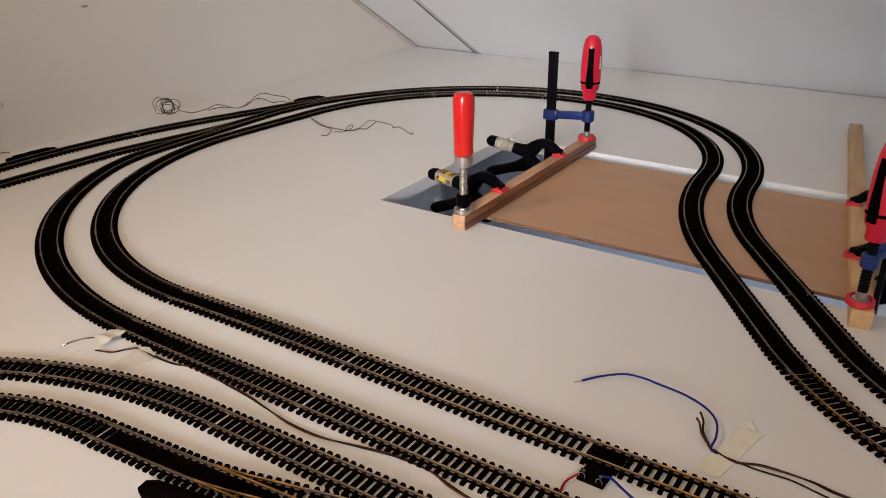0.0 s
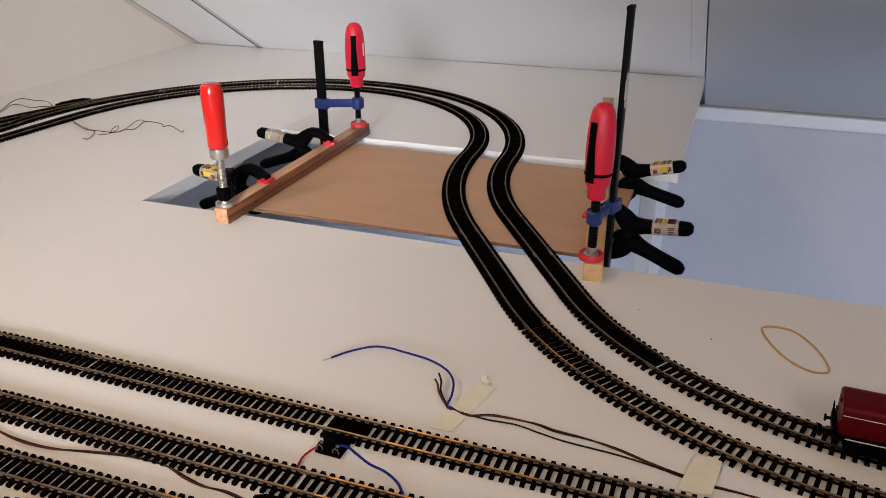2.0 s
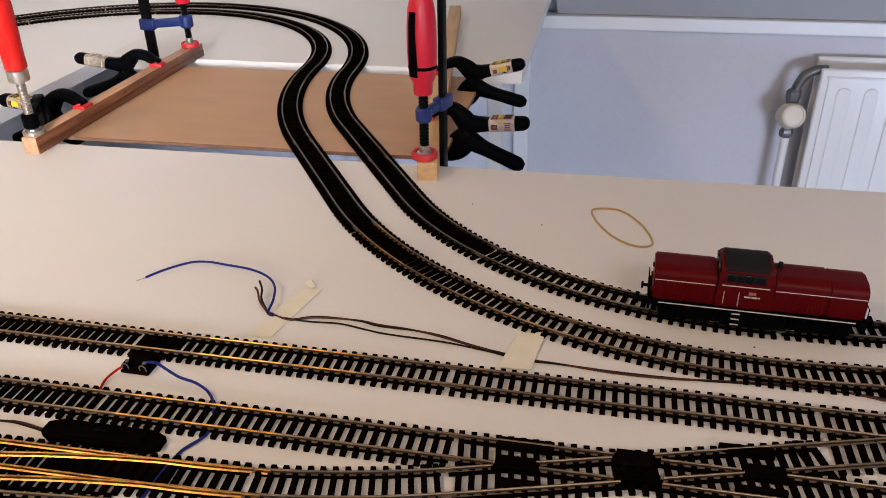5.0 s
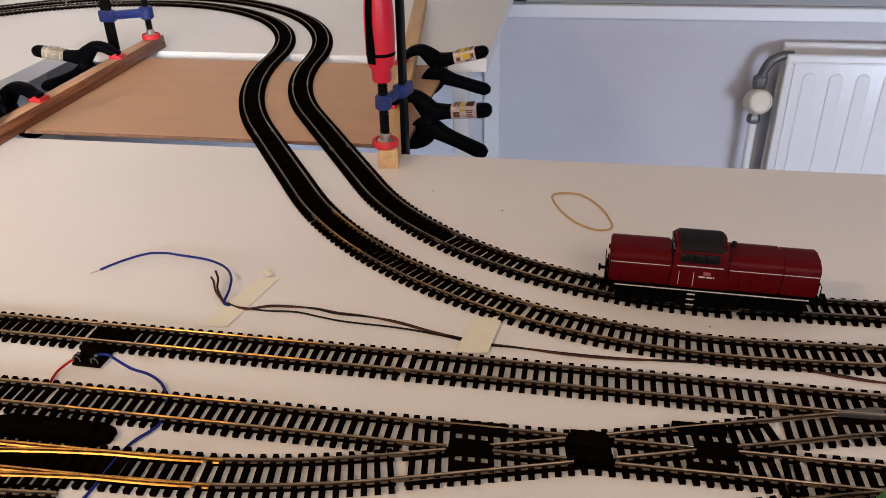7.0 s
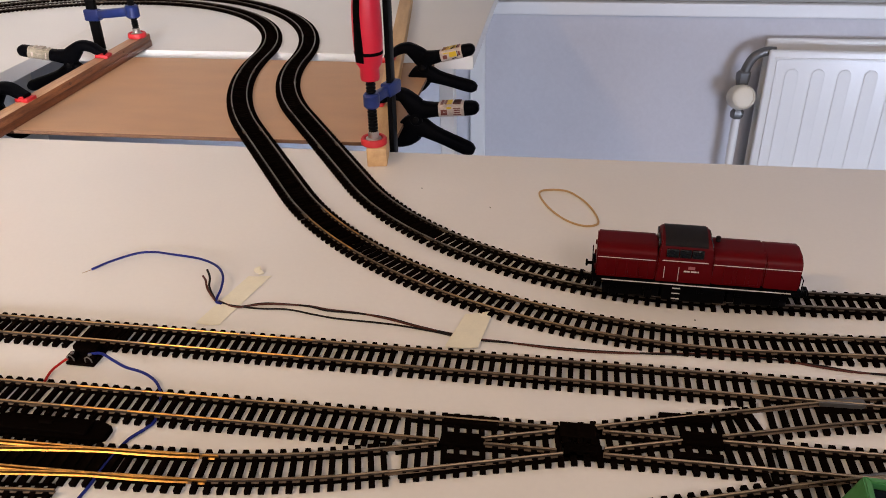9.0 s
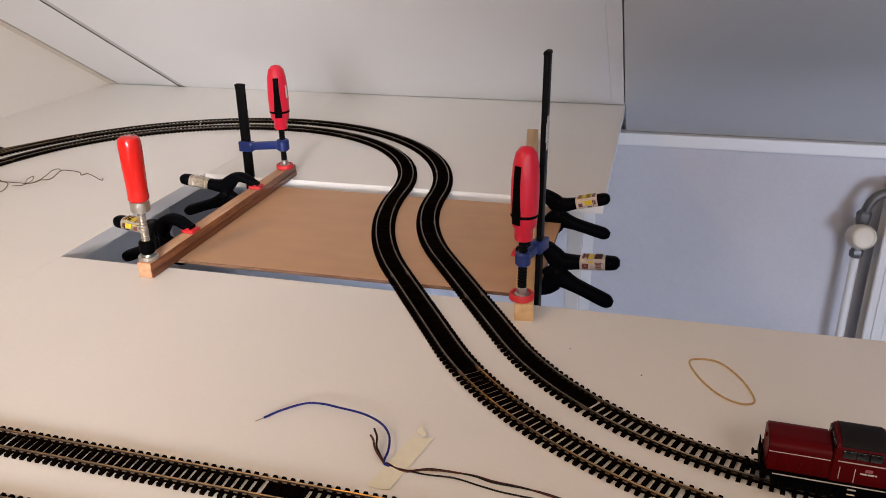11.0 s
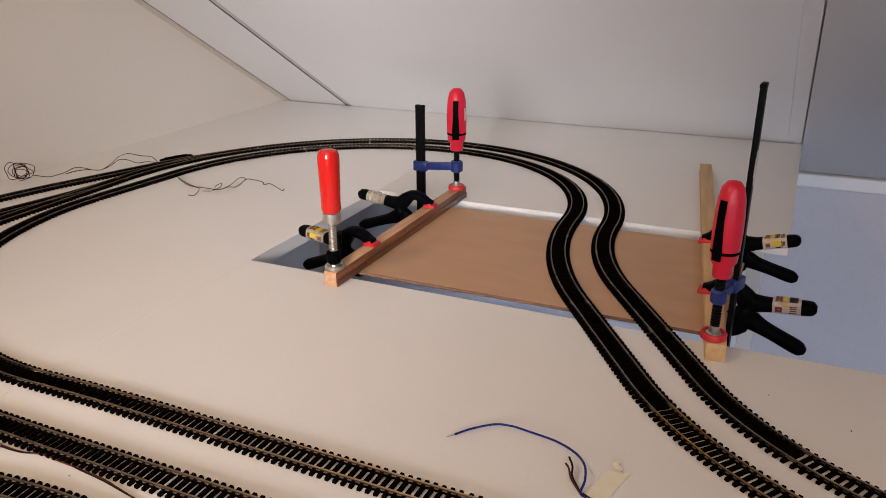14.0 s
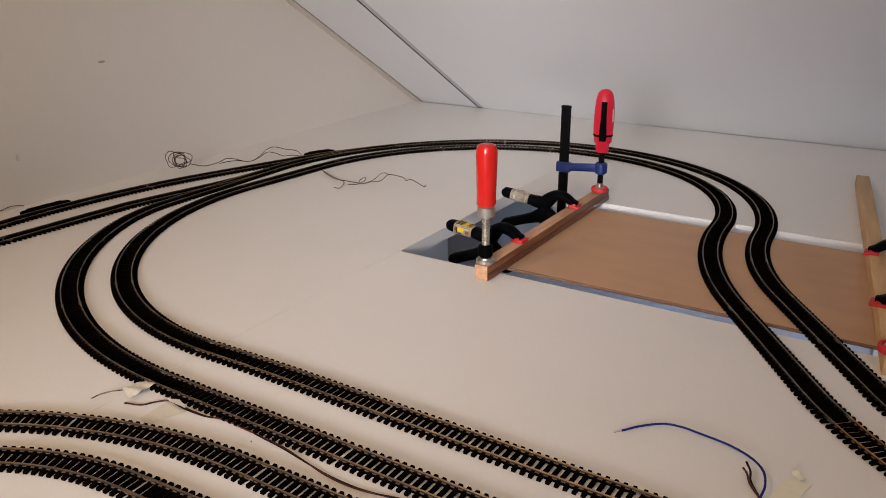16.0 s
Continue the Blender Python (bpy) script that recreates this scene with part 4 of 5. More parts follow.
def grip_handle(ob, z0, z1, r, inlay=-100, worn_print=False):
    """A red moulded handle with black inlays."""
    L = z1 - z0
    bm = bmesh.new()
    lathe(bm, [(r * 0.62, z0), (r * 0.66, z0 + L * 0.02), (r * 0.66, z0 + L * 0.12), (r * 0.88, z0 + L * 0.17), (r * 0.97, z0 + L * 0.30), (r, z0 + L * 0.48), (r * 0.98, z0 + L * 0.66), (r * 0.9, z0 + L * 0.82), (r * 0.74, z0 + L * 0.93), (r * 0.45, z0 + L * 0.985), (r * 0.1, z0 + L)], 24)
    part("handle", bm, M_REDPL, ob, "red moulded plastic handle")
    for a in (inlay, inlay + 180):
        bm = bmesh.new()
        pts, wid = [], []
        for i in range(13):
            t = i / 12
            z = z0 + L * (0.20 + 0.62 * t)
            k = r * (0.955 + 0.035 * math.sin(math.pi * t)) if t < 0.8 else r * (0.98 - 0.55 * (t - 0.8))
            pts.append((k, z))
            wid.append(r * (0.80 - 0.28 * min(1, t * 1.6)) if t > 0.10 else r * 0.66)
        rows = []
        for (k, z), w in zip(pts, wid):
            rows.append([bm.verts.new(((k + 0.0008) * math.cos(w / k * u), (k + 0.0008) * math.sin(w / k * u), z)) for u in (-0.5, -0.25, 0, 0.25, 0.5)])
        for p, q in zip(rows, rows[1:]):
            for j in range(4):
                bm.faces.new((p[j], p[j + 1], q[j + 1], q[j]))
        ex = bmesh.ops.extrude_face_region(bm, geom=bm.faces[:])
        for v in ex["geom"]:
            if isinstance(v, bmesh.types.BMVert):
                v.co.x *= 0.93
                v.co.y *= 0.93
        bmesh.ops.transform(bm, matrix=Matrix.Rotation(radians(a), 4, "Z"), verts=bm.verts)
        part("grip_inlay", bm, M_BLACK, ob, "soft black grip inlay")
    bm = bmesh.new()
    lathe(bm, [(r * 0.95, z0 + L * 0.262), (r * 0.985, z0 + L * 0.268), (r * 0.985, z0 + L * 0.292), (r * 0.96, z0 + L * 0.298)], 24)
    part("grip_ring", bm, M_BLACK, ob, "thin black grip ring")
    if not worn_print:
        return
    bm = bmesh.new()
    lean = radians(inlay + 62)
    rows = [[bm.verts.new(((r * k + g) * math.cos(lean + u), (r * k + g) * math.sin(lean + u), z0 + L * h)) for g in (-0.0004, 0.0003) for u in (-0.11, 0.11)] for h, k in ((0.50, 1.0), (0.60, 0.99), (0.70, 0.97))]
    for p, q in zip(rows, rows[1:]):
        for j, k in ((0, 1), (1, 3), (3, 2), (2, 0)):
            bm.faces.new((p[j], p[k], q[k], q[j]))
    bmesh.ops.recalc_face_normals(bm, faces=bm.faces)
    part("print", bm, M_FAINT, ob, "pale worn print on the handle")


def bar_clamp(name, label, m, arm_dir, arm_len, bar_top, bar_low, handle_z, handle_r, arm_z, arm_mat, pad_mat, screw_mat, bar_w=0.0165, bar_t=0.006, wood=False, bar_turn=0.0, inlay=-100, drop=0.0, slim=0.0088, foot_r=0.0122):
    """A screw clamp: its foot stands at the origin and its arm reaches to a flat bar."""
    ob = thing(name, label, "clamp", m, group="screw clamps")
    foot(ob, 0.0, pad_mat, "red rubber pad ring" if pad_mat is M_PAD else "steel foot plate", foot_r)
    bm = bmesh.new()
    lathe(bm, thread(0.0046, 0.011, handle_z[0]), 14)
    part("spindle", bm, screw_mat, ob, "threaded steel spindle")
    a = radians(arm_dir)
    turn = Matrix.Rotation(a, 4, "Z")
    bm = bmesh.new()
    hc = slim * 0.92
    lathe(bm, [(slim * 0.78, arm_z - hc), (slim, arm_z - hc + 0.002), (slim, arm_z + hc - 0.002), (slim * 0.78, arm_z + hc)], 18)
    web_v = box(bm, 0.003, arm_len - 0.004, -slim * 0.48, slim * 0.48, arm_z - slim * 0.62, arm_z + slim * 0.62, bevel=0.0018)
    for v in web_v:
        v.co.z -= drop * v.co.x / arm_len
    bmesh.ops.transform(bm, matrix=turn, verts=web_v)
    box(bm, arm_len - bar_w / 2 - 0.004, arm_len + bar_w / 2 + 0.004, -0.0056, 0.0056, arm_z - drop - slim * 0.85, arm_z - drop + slim * 0.85, bevel=0.002, m=turn)
    part("sliding_arm", bm, arm_mat, ob, "painted cast iron arm" if arm_mat is M_BLUE else "black cast iron arm")
    bm = bmesh.new()
    place = turn @ pose(arm_len, 0, 0, 0, 0, bar_turn)
    box(bm, -bar_w / 2, bar_w / 2, -bar_t / 2, bar_t / 2, bar_low, bar_top, bevel=0.0008, m=place)
    part("bar", bm, M_BAR, ob, "flat blackened steel bar")
    bm = bmesh.new()
    box(bm, -bar_w / 2 - 0.0004, bar_w / 2 + 0.0004, -bar_t / 2 - 0.0004, bar_t / 2 + 0.0004, bar_top - 0.004, bar_top - 0.0005, bevel=0.0008, m=place)
    part("end_stop", bm, M_BAR, ob)
    if bar_top > 0.2:
        for z0, z1, w in ((0.148, 0.166, 0.9), (0.160, 0.172, 0.5), (0.140, 0.147, 0.4)):
            bm = bmesh.new()
            box(bm, -bar_w / 2 * w, bar_w / 2 * w, -bar_t / 2 - 0.0004, bar_t / 2 + 0.0004, z0, z1, m=place)
            part("scuff", bm, M_BARE, ob, "scuffed bare steel patch")
    bm = bmesh.new()
    box(bm, -0.006, arm_len, -0.0045, 0.0045, bar_low, bar_low + 0.012, bevel=0.002, m=turn)
    part("fixed_jaw", bm, arm_mat, ob)
    if wood:
        z0, z1 = handle_z
        L = z1 - z0
        bm = bmesh.new()
        r = handle_r
        lathe(bm, [(r * 0.80, z0), (r * 0.86, z0 + 0.0015), (r * 0.86, z0 + 0.011), (r * 0.70, z0 + 0.0125)], 24)
        part("ferrule", bm, M_STEEL, ob, "bright steel ferrule")
        bm = bmesh.new()
        lathe(bm, [(r * 0.80, z0 + 0.012), (r * 0.92, z0 + 0.014), (r * 0.90, z0 + L * 0.3), (r * 0.96, z0 + L * 0.55), (r, z0 + L * 0.85), (r * 0.98, z0 + L * 0.93), (r * 0.85, z0 + L * 0.98), (r * 0.6, z1)], 12)
        part("handle", bm, M_LACQ, ob, "glossy red lacquered wooden handle")
    else:
        grip_handle(ob, *handle_z, handle_r, inlay, inlay > -80)
    return ob


bar_clamp("screw_clamp", "old screw clamp with a glossy red wooden handle", pose(0.1325, -0.018, 0.0175), 118, 0.058, 0.022, -0.050, (0.056, 0.138), 0.0120, 0.0145, M_BLACK, M_STEEL, M_STEEL, wood=True, slim=0.0082, foot_r=0.0108)
bar_clamp("screw_clamp", "screw clamp with blue arm and red-black plastic handle", pose(0.1350, 0.325, 0.0175), 178, 0.060, 0.122, -0.055, (0.060, 0.151), 0.0145, 0.0355, M_BLUE, M_PAD, M_BAR, bar_w=0.0138, inlay=-72, drop=0.006, slim=0.0092)
bar_clamp("screw_clamp", "tall screw clamp with blue arm and red-black plastic handle", pose(0.5460, -0.024, 0.018, 0, 0.4, 0), 72, 0.036, 0.231, -0.055, (0.062, 0.152), 0.0132, 0.0425, M_BLUE, M_PAD, M_BAR, bar_w=0.0140, bar_t=0.0050, bar_turn=14, inlay=-118, slim=0.0075, drop=-0.001)


def spring_clamp(label, m, yellow, paper=M_PAPER):
    """A plastic spring clamp: the jaws close at the origin and the grips point along x."""
    ob = thing("spring_clamp", label, "clamp", m, group="spring clamps")
    up = [(-0.004, 0.0225), (0.004, 0.0245), (0.014, 0.0300), (0.026, 0.0310), (0.036, 0.0235), (0.043, 0.0170), (0.052, 0.0170), (0.064, 0.0185), (0.080, 0.0206), (0.094, 0.0226), (0.103, 0.0238), (0.107, 0.0242)]
    lo = [(-0.002, -0.0105), (0.006, -0.0135), (0.018, -0.0170), (0.030, -0.0120), (0.040, -0.0030), (0.048, -0.0030), (0.060, -0.0080), (0.076, -0.0140), (0.092, -0.0200), (0.100, -0.0228), (0.105, -0.0244)]
    for nm, pts, hh in (("upper_arm", up, [0.006, 0.009, 0.0115, 0.0135, 0.0190, 0.0210, 0.0170, 0.0140, 0.0140, 0.0145, 0.0130, 0.0060]), ("lower_arm", lo, [0.007, 0.012, 0.0200, 0.0270, 0.0280, 0.0210, 0.0150, 0.0135, 0.0140, 0.0130, 0.0060])):
        bm = bmesh.new()
        w = [0.012] + [0.0165] * (len(pts) - 3) + [0.0145, 0.008]
        beam(bm, pts, w, hh)
        part(nm, bm, M_SPRING, ob)
    bm = bmesh.new()
    lathe(bm, [(0.0062, -0.0085), (0.0068, -0.0078), (0.0068, 0.0078), (0.0062, 0.0085)], 18, pose(0.0425, 0, 0.0075, 90))
    part("pivot", bm, M_SPRING, ob)
    bm = bmesh.new()
    lathe(bm, [(0.0026, -0.0098), (0.0034, -0.0092), (0.0034, 0.0092), (0.0026, 0.0098)], 14, pose(0.0425, 0, 0.0075, 90))
    part("pivot_pin", bm, M_BAR, ob)
    for z, tilt, nm in ((0.0195, 4, "jaw_pad"), (-0.0065, -4, "jaw_pad")):
        bm = bmesh.new()
        box(bm, -0.0085, 0.0075, -0.0085, 0.0085, -0.0021, 0.0021, bevel=0.0011, m=pose(0, 0, z, 0, -tilt, 0))
        box(bm, -0.003, 0.006, -0.0076, 0.0076, 0.0015 if z > 0 else -0.0045, 0.0045 if z > 0 else -0.0015, bevel=0.0011, m=pose(0, 0, z, 0, -tilt, 0))
        part(nm, bm, M_PAD, ob, "red swivel jaw pad")
    # sticker round the upper grip
    bm = bmesh.new()
    beam(bm, [(0.066, 0.0188), (0.080, 0.0206), (0.0925, 0.0224)], [0.0171] * 3, [0.0146, 0.0146, 0.0151])
    st = part("sticker", bm, paper, ob, "worn printed paper sticker")
    d = Vector((0.0265, 0, 0.0036)).normalized()
    ang = -math.degrees(math.atan2(d.z, d.x))
    for (u0, u1, v0, v1, mt) in yellow:
        for side in (1, -1):
            bm = bmesh.new()
            box(bm, u0, u1, side * 0.0087 - 0.00035, side * 0.0087 + 0.00035, v0, v1, m=pose(0.079, 0, 0.0205, 0, ang, 0))
            part("print", bm, mt, st)
        bm = bmesh.new()
        box(bm, u0, u1, -0.006, 0.006, 0.0069, 0.0078, m=pose(0.079, 0, 0.0205, 0, ang, 0))
        part("print", bm, mt, st)
    return ob


PRINT_A = [(-0.002, 0.007, -0.002, 0.004, M_YELLOW), (-0.010, -0.005, -0.003, 0.0015, M_BROWNPRINT), (-0.009, -0.003, 0.003, 0.0042, M_YELLOW), (0.001, 0.006, -0.0045, -0.0035, M_BLACK), (0.009, 0.0115, -0.002, 0.003, M_BROWNPRINT), (0.0078, 0.0084, -0.004, 0.004, M_BLACK)]
PRINT_B = [(-0.0105, -0.004, -0.0035, 0.002, M_BROWNPRINT), (-0.008, -0.0055, -0.001, 0.0003, M_PAPER), (-0.004, 0.001, 0.0028, 0.0048, M_YELLOW), (0.0025, 0.0105, 0.0028, 0.0036, M_BROWNPRINT), (0.0025, 0.0105, -0.0040, -0.0032, M_BROWNPRINT), (0.0035, 0.0095, 0.0006, 0.0018, M_BROWNPRINT), (0.0035, 0.0095, -0.0018, -0.0006, M_BROWNPRINT)]
PRINT_C = [(-0.010, -0.0088, -0.004, 0.004, M_PAPER), (-0.004, 0.003, 0.0012, 0.0016, M_SCUFF), (0.006, 0.0085, -0.003, 0.002, M_PAPER)]
spring_clamp("black plastic spring clamp with a yellow sticker biting the batten", pose(0.134, 0.066, 0.0, 0, 2, 177), PRINT_A, M_PAPEROLD)
spring_clamp("black plastic spring clamp with a worn pale sticker", pose(0.134, 0.232, 0.0, 0, -2.5, 188), PRINT_C, M_PAPEROLD)
spring_clamp("black plastic spring clamp with a printed sticker on the pale batten", pose(0.5255, 0.084, 0.0, 0, 3, -2), PRINT_B)
spring_clamp("black plastic spring clamp with a yellow sticker on the pale batten", pose(0.508, 0.242, 0.0, 0, -6, -2), PRINT_A)

# ---- radiator on the knee wall ----
rad = thing("radiator", "white enamelled panel radiator below the roof slope", "radiator", pose(1.136, 0.985, -0.169))
RW, RH = 0.9, 0.46
bm = bmesh.new()
box(bm, 0, RW, 0.0, 0.012, -RH, 0, bevel=0.005, seg=3)
part("front_panel", bm, M_RADIATOR, rad)
bm = bmesh.new()
box(bm, 0.004, RW, 0.058, 0.070, -RH, 0.009, bevel=0.005, seg=3)
part("rear_panel", bm, M_RADIATOR, rad)
part("frame_rim", one_box(0.012, RW - 0.012, -0.0028, 0.001, -0.018, -0.014, bevel=0.001), M_RADIATOR, rad)
part("frame_rim", one_box(0.016, 0.020, -0.0028, 0.001, -RH + 0.01, -0.019, bevel=0.001), M_RADIATOR, rad)
def pill(x0, x1, z0, z1, y0, y1):
    """A plate with round ends standing on the panel's face."""
    r = (x1 - x0) / 2
    line = [((x0 + x1) / 2 + r * math.cos(math.pi * i / 10), z1 - r + r * math.sin(math.pi * i / 10)) for i in range(11)]
    line += [((x0 + x1) / 2 - r * math.cos(math.pi * i / 10), z0 + r - r * math.sin(math.pi * i / 10)) for i in range(11)]
    bm = bmesh.new()
    prism(bm, line, -y1, -y0, pose(0, 0, 0, 90))
    edges = [e for e in bm.edges if abs(e.verts[0].co.y - e.verts[1].co.y) < 1e-7 and e.verts[0].co.y < y0 + 1e-5]
    bmesh.ops.bevel(bm, geom=edges, offset=0.0016, segments=3, affect="EDGES")
    return bm


for i in range(16):
    x = 0.036 + i * 0.0515
    part("flute", pill(x, x + 0.0280, -RH + 0.03, -0.036, -0.0022, 0.001), M_RADIATOR, rad)
valve = thing("radiator_valve", "cream thermostat valve on a grey bent pipe", "valve", pose(1.096, 1.005, -0.224))
bm = bmesh.new()
tube(bm, curve_points([(0.056, 0.0, 0.048), (0.036, 0.0, 0.047), (0.016, 0.0, 0.036), (0.005, 0.0, 0.016), (0.001, 0.0, -0.002)], 6), 0.0095, 14)
part("elbow_pipe", bm, M_PIPE, valve, "grey painted bent pipe")
bm = bmesh.new()
lathe(bm, [(0.011, -0.030), (0.0150, -0.010), (0.0150, 0.002), (0.011, 0.006)], 6)
part("nut", bm, M_PIPE, valve)
bm = bmesh.new()
lathe(bm, [(0.020, 0.0), (0.0255, 0.003), (0.027, 0.014), (0.0265, 0.030), (0.0255, 0.048), (0.0225, 0.055), (0.0195, 0.0565), (0.0192, 0.0545), (0.004, 0.0545)], 28, pose(0.000, 0.014, -0.056, 72, 0, 0))
part("thermostat_head", bm, M_CREAM, valve)
bm = bmesh.new()
lathe(bm, [(0.0186, 0.0545), (0.0186, 0.0556), (0.016, 0.0560), (0.001, 0.0560)], 28, pose(0.000, 0.014, -0.056, 72, 0, 0))
part("dial_cap", bm, M_CREAM, valve)
bm = bmesh.new()
lathe(bm, [(0.0115, -0.098), (0.0140, -0.094), (0.0140, -0.084), (0.0105, -0.078)], 6)
part("nut", bm, M_PIPE, valve)
bm = bmesh.new()
lathe(bm, [(0.0085, -0.60), (0.0085, -0.06)], 16)
part("riser_pipe", bm, M_RADIATOR, valve, "white painted riser pipe")

# ---- green tray ----
tray = thing("plastic_tray", "open green plastic tray with flared sides on the table", "tray", pose(0.860, -0.418, 0.0, 0, 0, -7))
D, WD, HT, WALL = 0.16, 0.20, 0.030, 0.0032


def flared(a, b, inset):
    """One side of the tray between two rim corners: it leans outwards down to its foot."""
    bm = bmesh.new()
    middle = Vector((WD / 2, -D / 2, 0))
    ring = []
    for p in (Vector(a), Vector(b)):
        out = Vector((math.copysign(0.006, p.x - middle.x), math.copysign(0.008, p.y - middle.y), 0))
        into = Vector((math.copysign(inset, middle.x - p.x), math.copysign(inset, middle.y - p.y), 0))
        ring.append([bm.verts.new(q) for q in (p + out, p + Vector((0, 0, HT)), p + into + Vector((0, 0, HT)), p + out + into)])
    for j in range(4):
        bm.faces.new((ring[0][j], ring[0][(j + 1) % 4], ring[1][(j + 1) % 4], ring[1][j]))
    bm.faces.new(ring[0][::-1])
    bm.faces.new(ring[1])
    bmesh.ops.recalc_face_normals(bm, faces=bm.faces)
    bmesh.ops.bevel(bm, geom=[e for e in bm.edges], offset=0.0006, segments=2, affect="EDGES")
    return bm


corners = [(0, 0, 0), (WD, 0, 0), (WD, -D, 0), (0, -D, 0)]
for a, b in zip(corners, corners[1:] + corners[:1]):
    part("wall", flared(a, b, WALL), M_GREEN, tray)
part("lining", one_box(WALL, WD - WALL, -D + WALL, -WALL, 0.0005, 0.004), M_DARKBOX, tray, "dark tray bottom")
for a in ((WALL, WALL + 0.0015, -D + WALL, -WALL), (WALL + 0.0016, WD - WALL, -WALL - 0.0015, -WALL)):
    part("lining", one_box(*a, 0.0042, HT - 0.004), M_DARKBOX, tray)

# ---- locomotive ----
ls = OUTER.near(0.8095, -0.226)
lx, ly, lh = OUTER.at(ls)
loco = thing("locomotive", "dark red model diesel locomotive with grey cab roof on the track", "locomotive", pose(lx, ly, RAIL_Z) @ Matrix.Rotation(lh + math.pi, 4, "Z"))
HL = 0.0652
part("underframe", one_box(-HL, HL, -0.0165, 0.0165, 0.0125, 0.0158, bevel=0.0006), M_BLACK, loco)
part("fuel_tank", one_box(-0.020, 0.020, -0.0158, 0.0158, 0.0022, 0.0125, bevel=0.0012), M_BLACK, loco)
for s in (-1, 1):
    part("sole_line", one_box(-HL + 0.006, HL - 0.006, s * 0.0167 - 0.0003, s * 0.0167 + 0.0003, 0.0149, 0.01535), M_LINE, loco, "thin white line along the frame")


def hood(x0, x1, z1, y=0.0142):
    bm = bmesh.new()
    sec = [(-y * 0.965, 0.016), (-y, z1 - 0.0048), (-y + 0.0012, z1 - 0.0022), (-y + 0.0042, z1 - 0.0004), (-y * 0.4, z1), (y * 0.4, z1), (y - 0.0042, z1 - 0.0004), (y - 0.0012, z1 - 0.0022), (y, z1 - 0.0048), (y * 0.965, 0.016)]
    a = [bm.verts.new((x0, p, q)) for p, q in sec]
    b = [bm.verts.new((x1, p, q)) for p, q in sec]
    for i in range(len(sec)):
        j = (i + 1) % len(sec)
        bm.faces.new((a[i], a[j], b[j], b[i]))
    bm.faces.new(a[::-1])
    bm.faces.new(b)
    ends = [e for e in bm.edges if abs(e.verts[0].co.x - e.verts[1].co.x) < 1e-6]
    bmesh.ops.bevel(bm, geom=ends, offset=0.0009, segments=2, affect="EDGES")
    return bm


hoods = [part("hood", hood(-0.0635, -0.0250, 0.0383), M_RED, loco), part("hood", hood(0.0095, 0.0415, 0.0383), M_RED, loco), part("hood", hood(0.0417, 0.0640, 0.0378), M_RED, loco)]
# cab: red walls with end shoulders and a grey arched roof between them
bm = hood(-0.0215, 0.0150, 0.0455, 0.0153)
for v in bm.verts:
    if v.co.z > 0.034:
        k = (v.co.z - 0.034) / 0.013
        v.co.y *= 1 - 0.13 * k
        v.co.x = -0.0035 + (v.co.x + 0.0035) * (1 - 0.20 * k)
cab = part("cab", bm, M_RED, loco)
cab.location.x = -0.0043
bm = bmesh.new()
n = 14
rows = []
for i in range(n + 1):
    a = math.pi * (0.13 + 0.74 * i / n)
    y, z = 0.0152 * math.cos(a), 0.0384 + 0.0088 * math.sin(a) ** 0.7
    rows.append([bm.verts.new((x, y, z)) for x in (-0.0166, -0.0159, 0.0090, 0.0097)])
for p, q in zip(rows, rows[1:]):
    for j in range(3):
        bm.faces.new((p[j], p[j + 1], q[j + 1], q[j]))
ex = bmesh.ops.extrude_face_region(bm, geom=bm.faces[:])
for v in ex["geom"]:
    if isinstance(v, bmesh.types.BMVert):
        v.co.z -= 0.0011
part("cab_roof", bm, M_ROOF, loco, "matt dark grey curved roof").location.x = -0.0043
for s in (-1, 1):
    for x0, x1 in ((-0.0155, -0.0078), (-0.0073, -0.0002), (0.0003, 0.0078)):
        part("side_window", one_box(x0, x1, s * 0.0147 - 0.0009, s * 0.0147 + 0.0009, 0.0345, 0.0405, bevel=0.0004, seg=1), M_GLASS, cab)
    for x0, x1, z0, z1 in ((-0.0158, -0.0155, 0.0185, 0.0275), (-0.0068, -0.0065, 0.0175, 0.0275), (-0.0175, 0.0110, 0.0316, 0.0319)):
        part("white_line", one_box(x0, x1, s * 0.0150 - 0.0004, s * 0.0150 + 0.0004, z0, z1), M_LINE, cab)
    part("emblem", one_box(-0.0008, 0.0034, s * 0.0150 - 0.0004, s * 0.0150 + 0.0004, 0.0264, 0.0282), M_EMBLEM, cab)
    for x0, x1 in ((-0.0034, 0.0004), (0.0010, 0.0046), (0.0052, 0.0060)):
        part("number_bar", one_box(x0, x1, s * 0.0150 - 0.0004, s * 0.0150 + 0.0004, 0.0243, 0.0250), M_LINE, cab)
    for h, x0, x1 in ((hoods[0], -0.0628, -0.0258), (hoods[1], 0.0104, 0.0414), (hoods[2], 0.0418, 0.0632)):
        part("white_line", one_box(x0, x1, s * 0.0143 - 0.0002, s * 0.0143 + 0.0002, 0.0305, 0.03085), M_LINE, h)
for x, s in ((-0.0197, -1), (0.0127, 1)):
    for y in (-0.0085, 0.0, 0.0085):
        part("end_window", one_box(x - 0.0008, x + 0.0008, y - 0.0032, y + 0.0032, 0.0385, 0.0425, bevel=0.0004, seg=1), M_GLASS, cab)
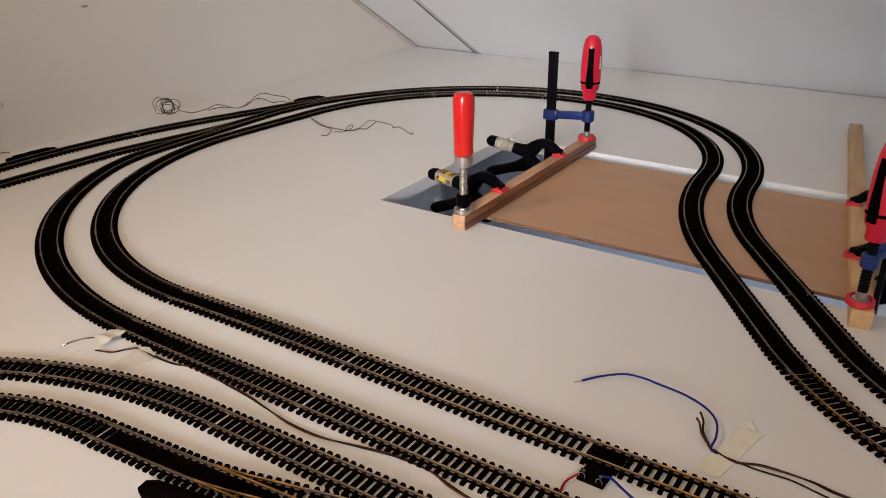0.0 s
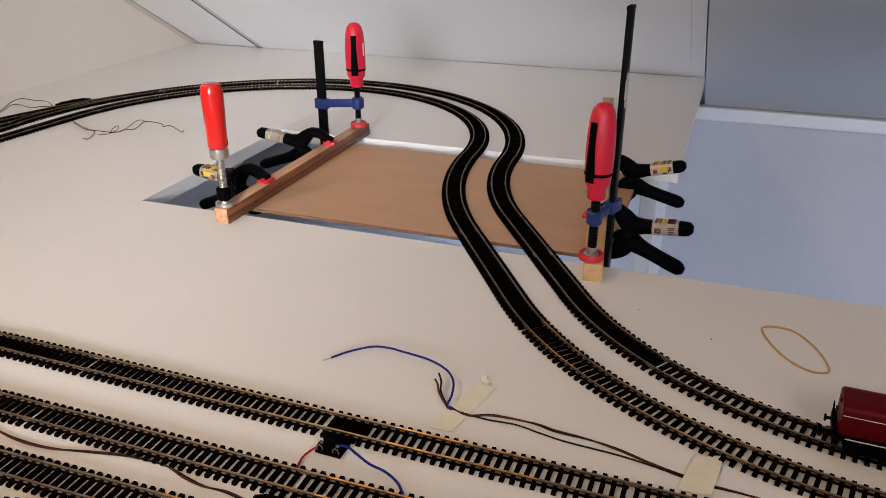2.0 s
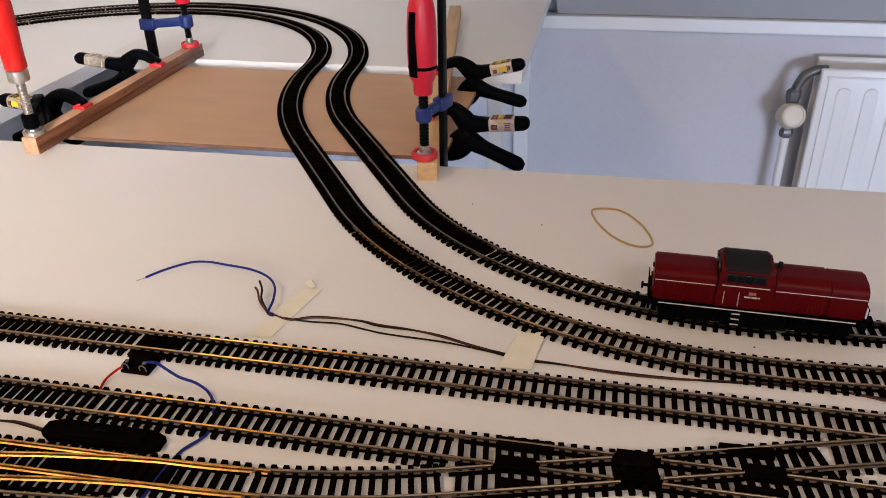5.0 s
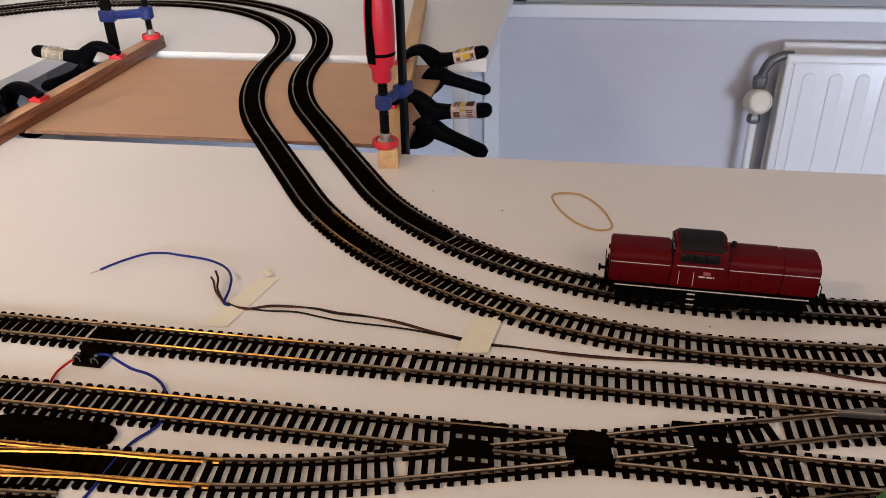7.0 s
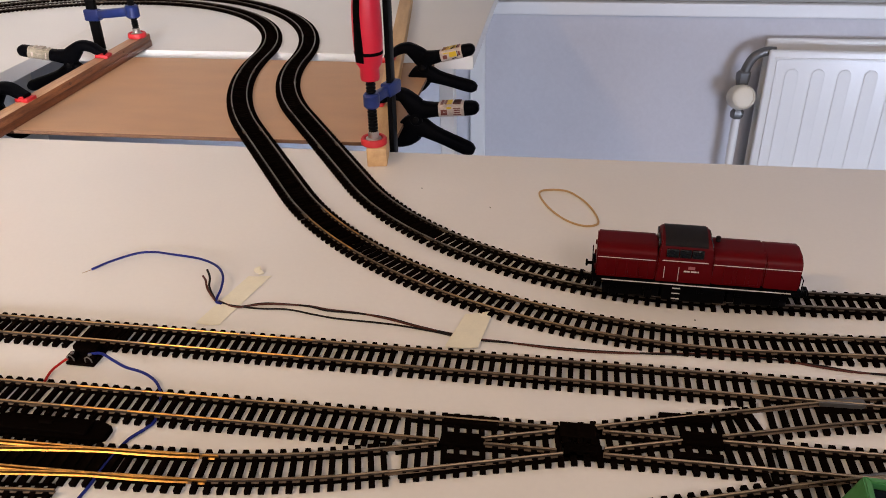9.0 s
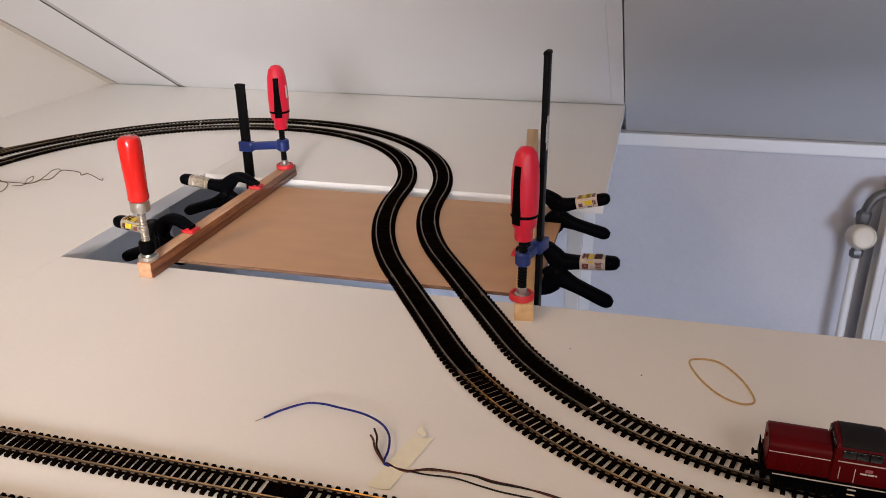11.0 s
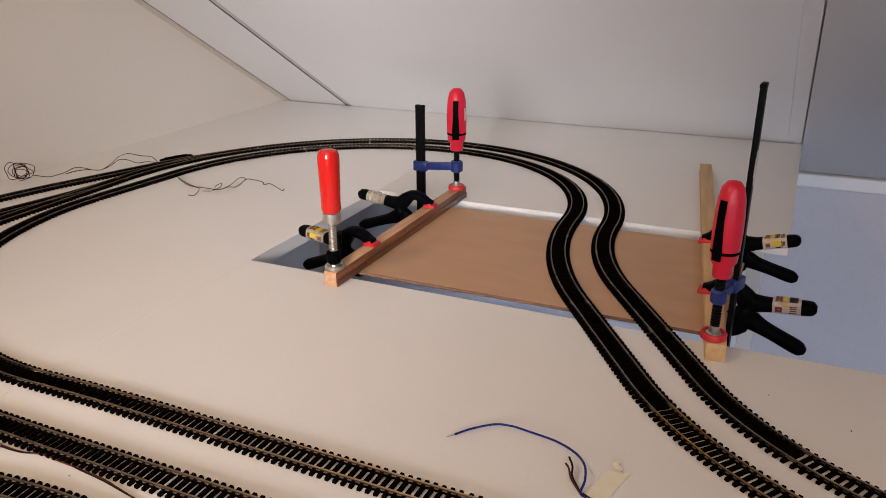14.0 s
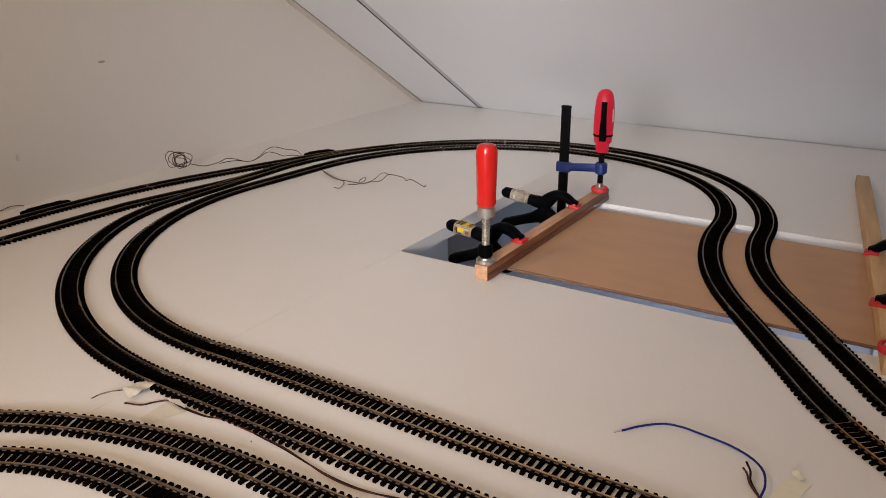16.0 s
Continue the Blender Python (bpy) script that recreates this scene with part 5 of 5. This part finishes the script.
for x in (-0.054, -0.047, -0.040, -0.033, 0.020, 0.028, 0.036):
    for s in (-1, 1):
        part("hood_door", one_box(x - 0.0029, x + 0.0029, s * 0.0139 - 0.0004, s * 0.0139 + 0.0004, 0.0175, 0.0295, bevel=0.0002, seg=1), M_RED, loco)
bm = bmesh.new()
lathe(bm, [(0.0016, 0.038), (0.0016, 0.0415), (0.0012, 0.0418)], 12, pose(0.0135, 0.004, 0))
part("exhaust", bm, M_ROOF, loco)
for e in (-1, 1):
    x = e * HL
    part("buffer_beam", one_box(x - 0.0008, x + 0.0008, -0.0155, 0.0155, 0.0085, 0.0150, bevel=0.0003, seg=1), M_BLACK, loco)
    for y in (-0.0095, 0.0095):
        bm = bmesh.new()
        lathe(bm, [(0.0011, 0.0), (0.0011, 0.0035), (0.0024, 0.0038), (0.0026, 0.0048), (0.0016, 0.0052)], 14, pose(x, y, 0.0115, 0, 90 * e, 0))
        part("buffer", bm, M_BLACK, loco)
        bm = bmesh.new()
        lathe(bm, [(0.0019, 0.0), (0.0019, 0.0008), (0.0012, 0.0011)], 14, pose(e * (0.0636 if e < 0 else 0.0641), y, 0.0205, 0, 90 * e, 0))
        part("headlight", bm, M_RED, loco, "small round headlight housing")
    bm = bmesh.new()
    lathe(bm, [(0.0017, 0.0), (0.0017, 0.0008), (0.0011, 0.0011)], 14, pose(e * (0.0636 if e < 0 else 0.0641), 0, 0.0335, 0, 90 * e, 0))
    part("headlight", bm, M_RED, loco, "small round headlight housing")
    bm = bmesh.new()
    tube(bm, [(x + e * 0.0005, -0.013, 0.015), (x + e * 0.0007, -0.013, 0.0235), (x + e * 0.0007, -0.0075, 0.0235), (x + e * 0.0005, -0.0075, 0.015)], 0.00035, 6)
    part("handrail", bm, M_BLACK, loco)
    bm = bmesh.new()
    tube(bm, [(x + e * 0.0005, 0.013, 0.015), (x + e * 0.0007, 0.013, 0.0235), (x + e * 0.0007, 0.0075, 0.0235), (x + e * 0.0005, 0.0075, 0.015)], 0.00035, 6)
    part("handrail", bm, M_BLACK, loco)
    bm = bmesh.new()
    box(bm, min(x, x + e * 0.008), max(x, x + e * 0.008), -0.002, 0.002, 0.005, 0.007, bevel=0.0004)
    box(bm, min(x + e * 0.006, x + e * 0.0085), max(x + e * 0.006, x + e * 0.0085), -0.0045, 0.0045, 0.005, 0.009, bevel=0.0004)
    part("coupler", bm, M_BLACK, loco)
    bogie = part("bogie", one_box(e * 0.040 - 0.0185, e * 0.040 + 0.0185, -0.0140, 0.0140, 0.0028, 0.0112, bevel=0.001), M_BLACK, loco)
    for dx in (-0.0115, 0.0115):
        for y in (-0.0083, 0.0083):
            bm = bmesh.new()
            lathe(bm, [(0.0058, -0.0014), (0.0062, -0.0008), (0.0055, 0.0004), (0.0055, 0.0014)], 20, pose(e * 0.040 + dx, y, 0.0056, 90 if y < 0 else -90, 0, 0))
            part("wheel", bm, M_STEEL, bogie, "steel wheel")
        for s in (-1, 1):
            part("axle_box", one_box(e * 0.040 + dx - 0.0025, e * 0.040 + dx + 0.0025, s * 0.0148 - 0.0012, s * 0.0148 + 0.0012, 0.0030, 0.0085, bevel=0.0004, seg=1), M_BLACK, bogie)
for s in (-1, 1):
    for z in (0.0040, 0.0080, 0.0118):
        part("step", one_box(-0.0135, -0.0085, s * 0.0155 - 0.0012, s * 0.0155 + 0.0012, z, z + 0.0004), M_LINE if s < 0 else M_BLACK, loco)
    for x in (-0.030, 0.004, 0.028):
        part("frame_detail", one_box(x - 0.0022, x + 0.0022, s * 0.0160 - 0.0008, s * 0.0160 + 0.0008, 0.0098, 0.0122, bevel=0.0004, seg=1), M_BLACK, loco)
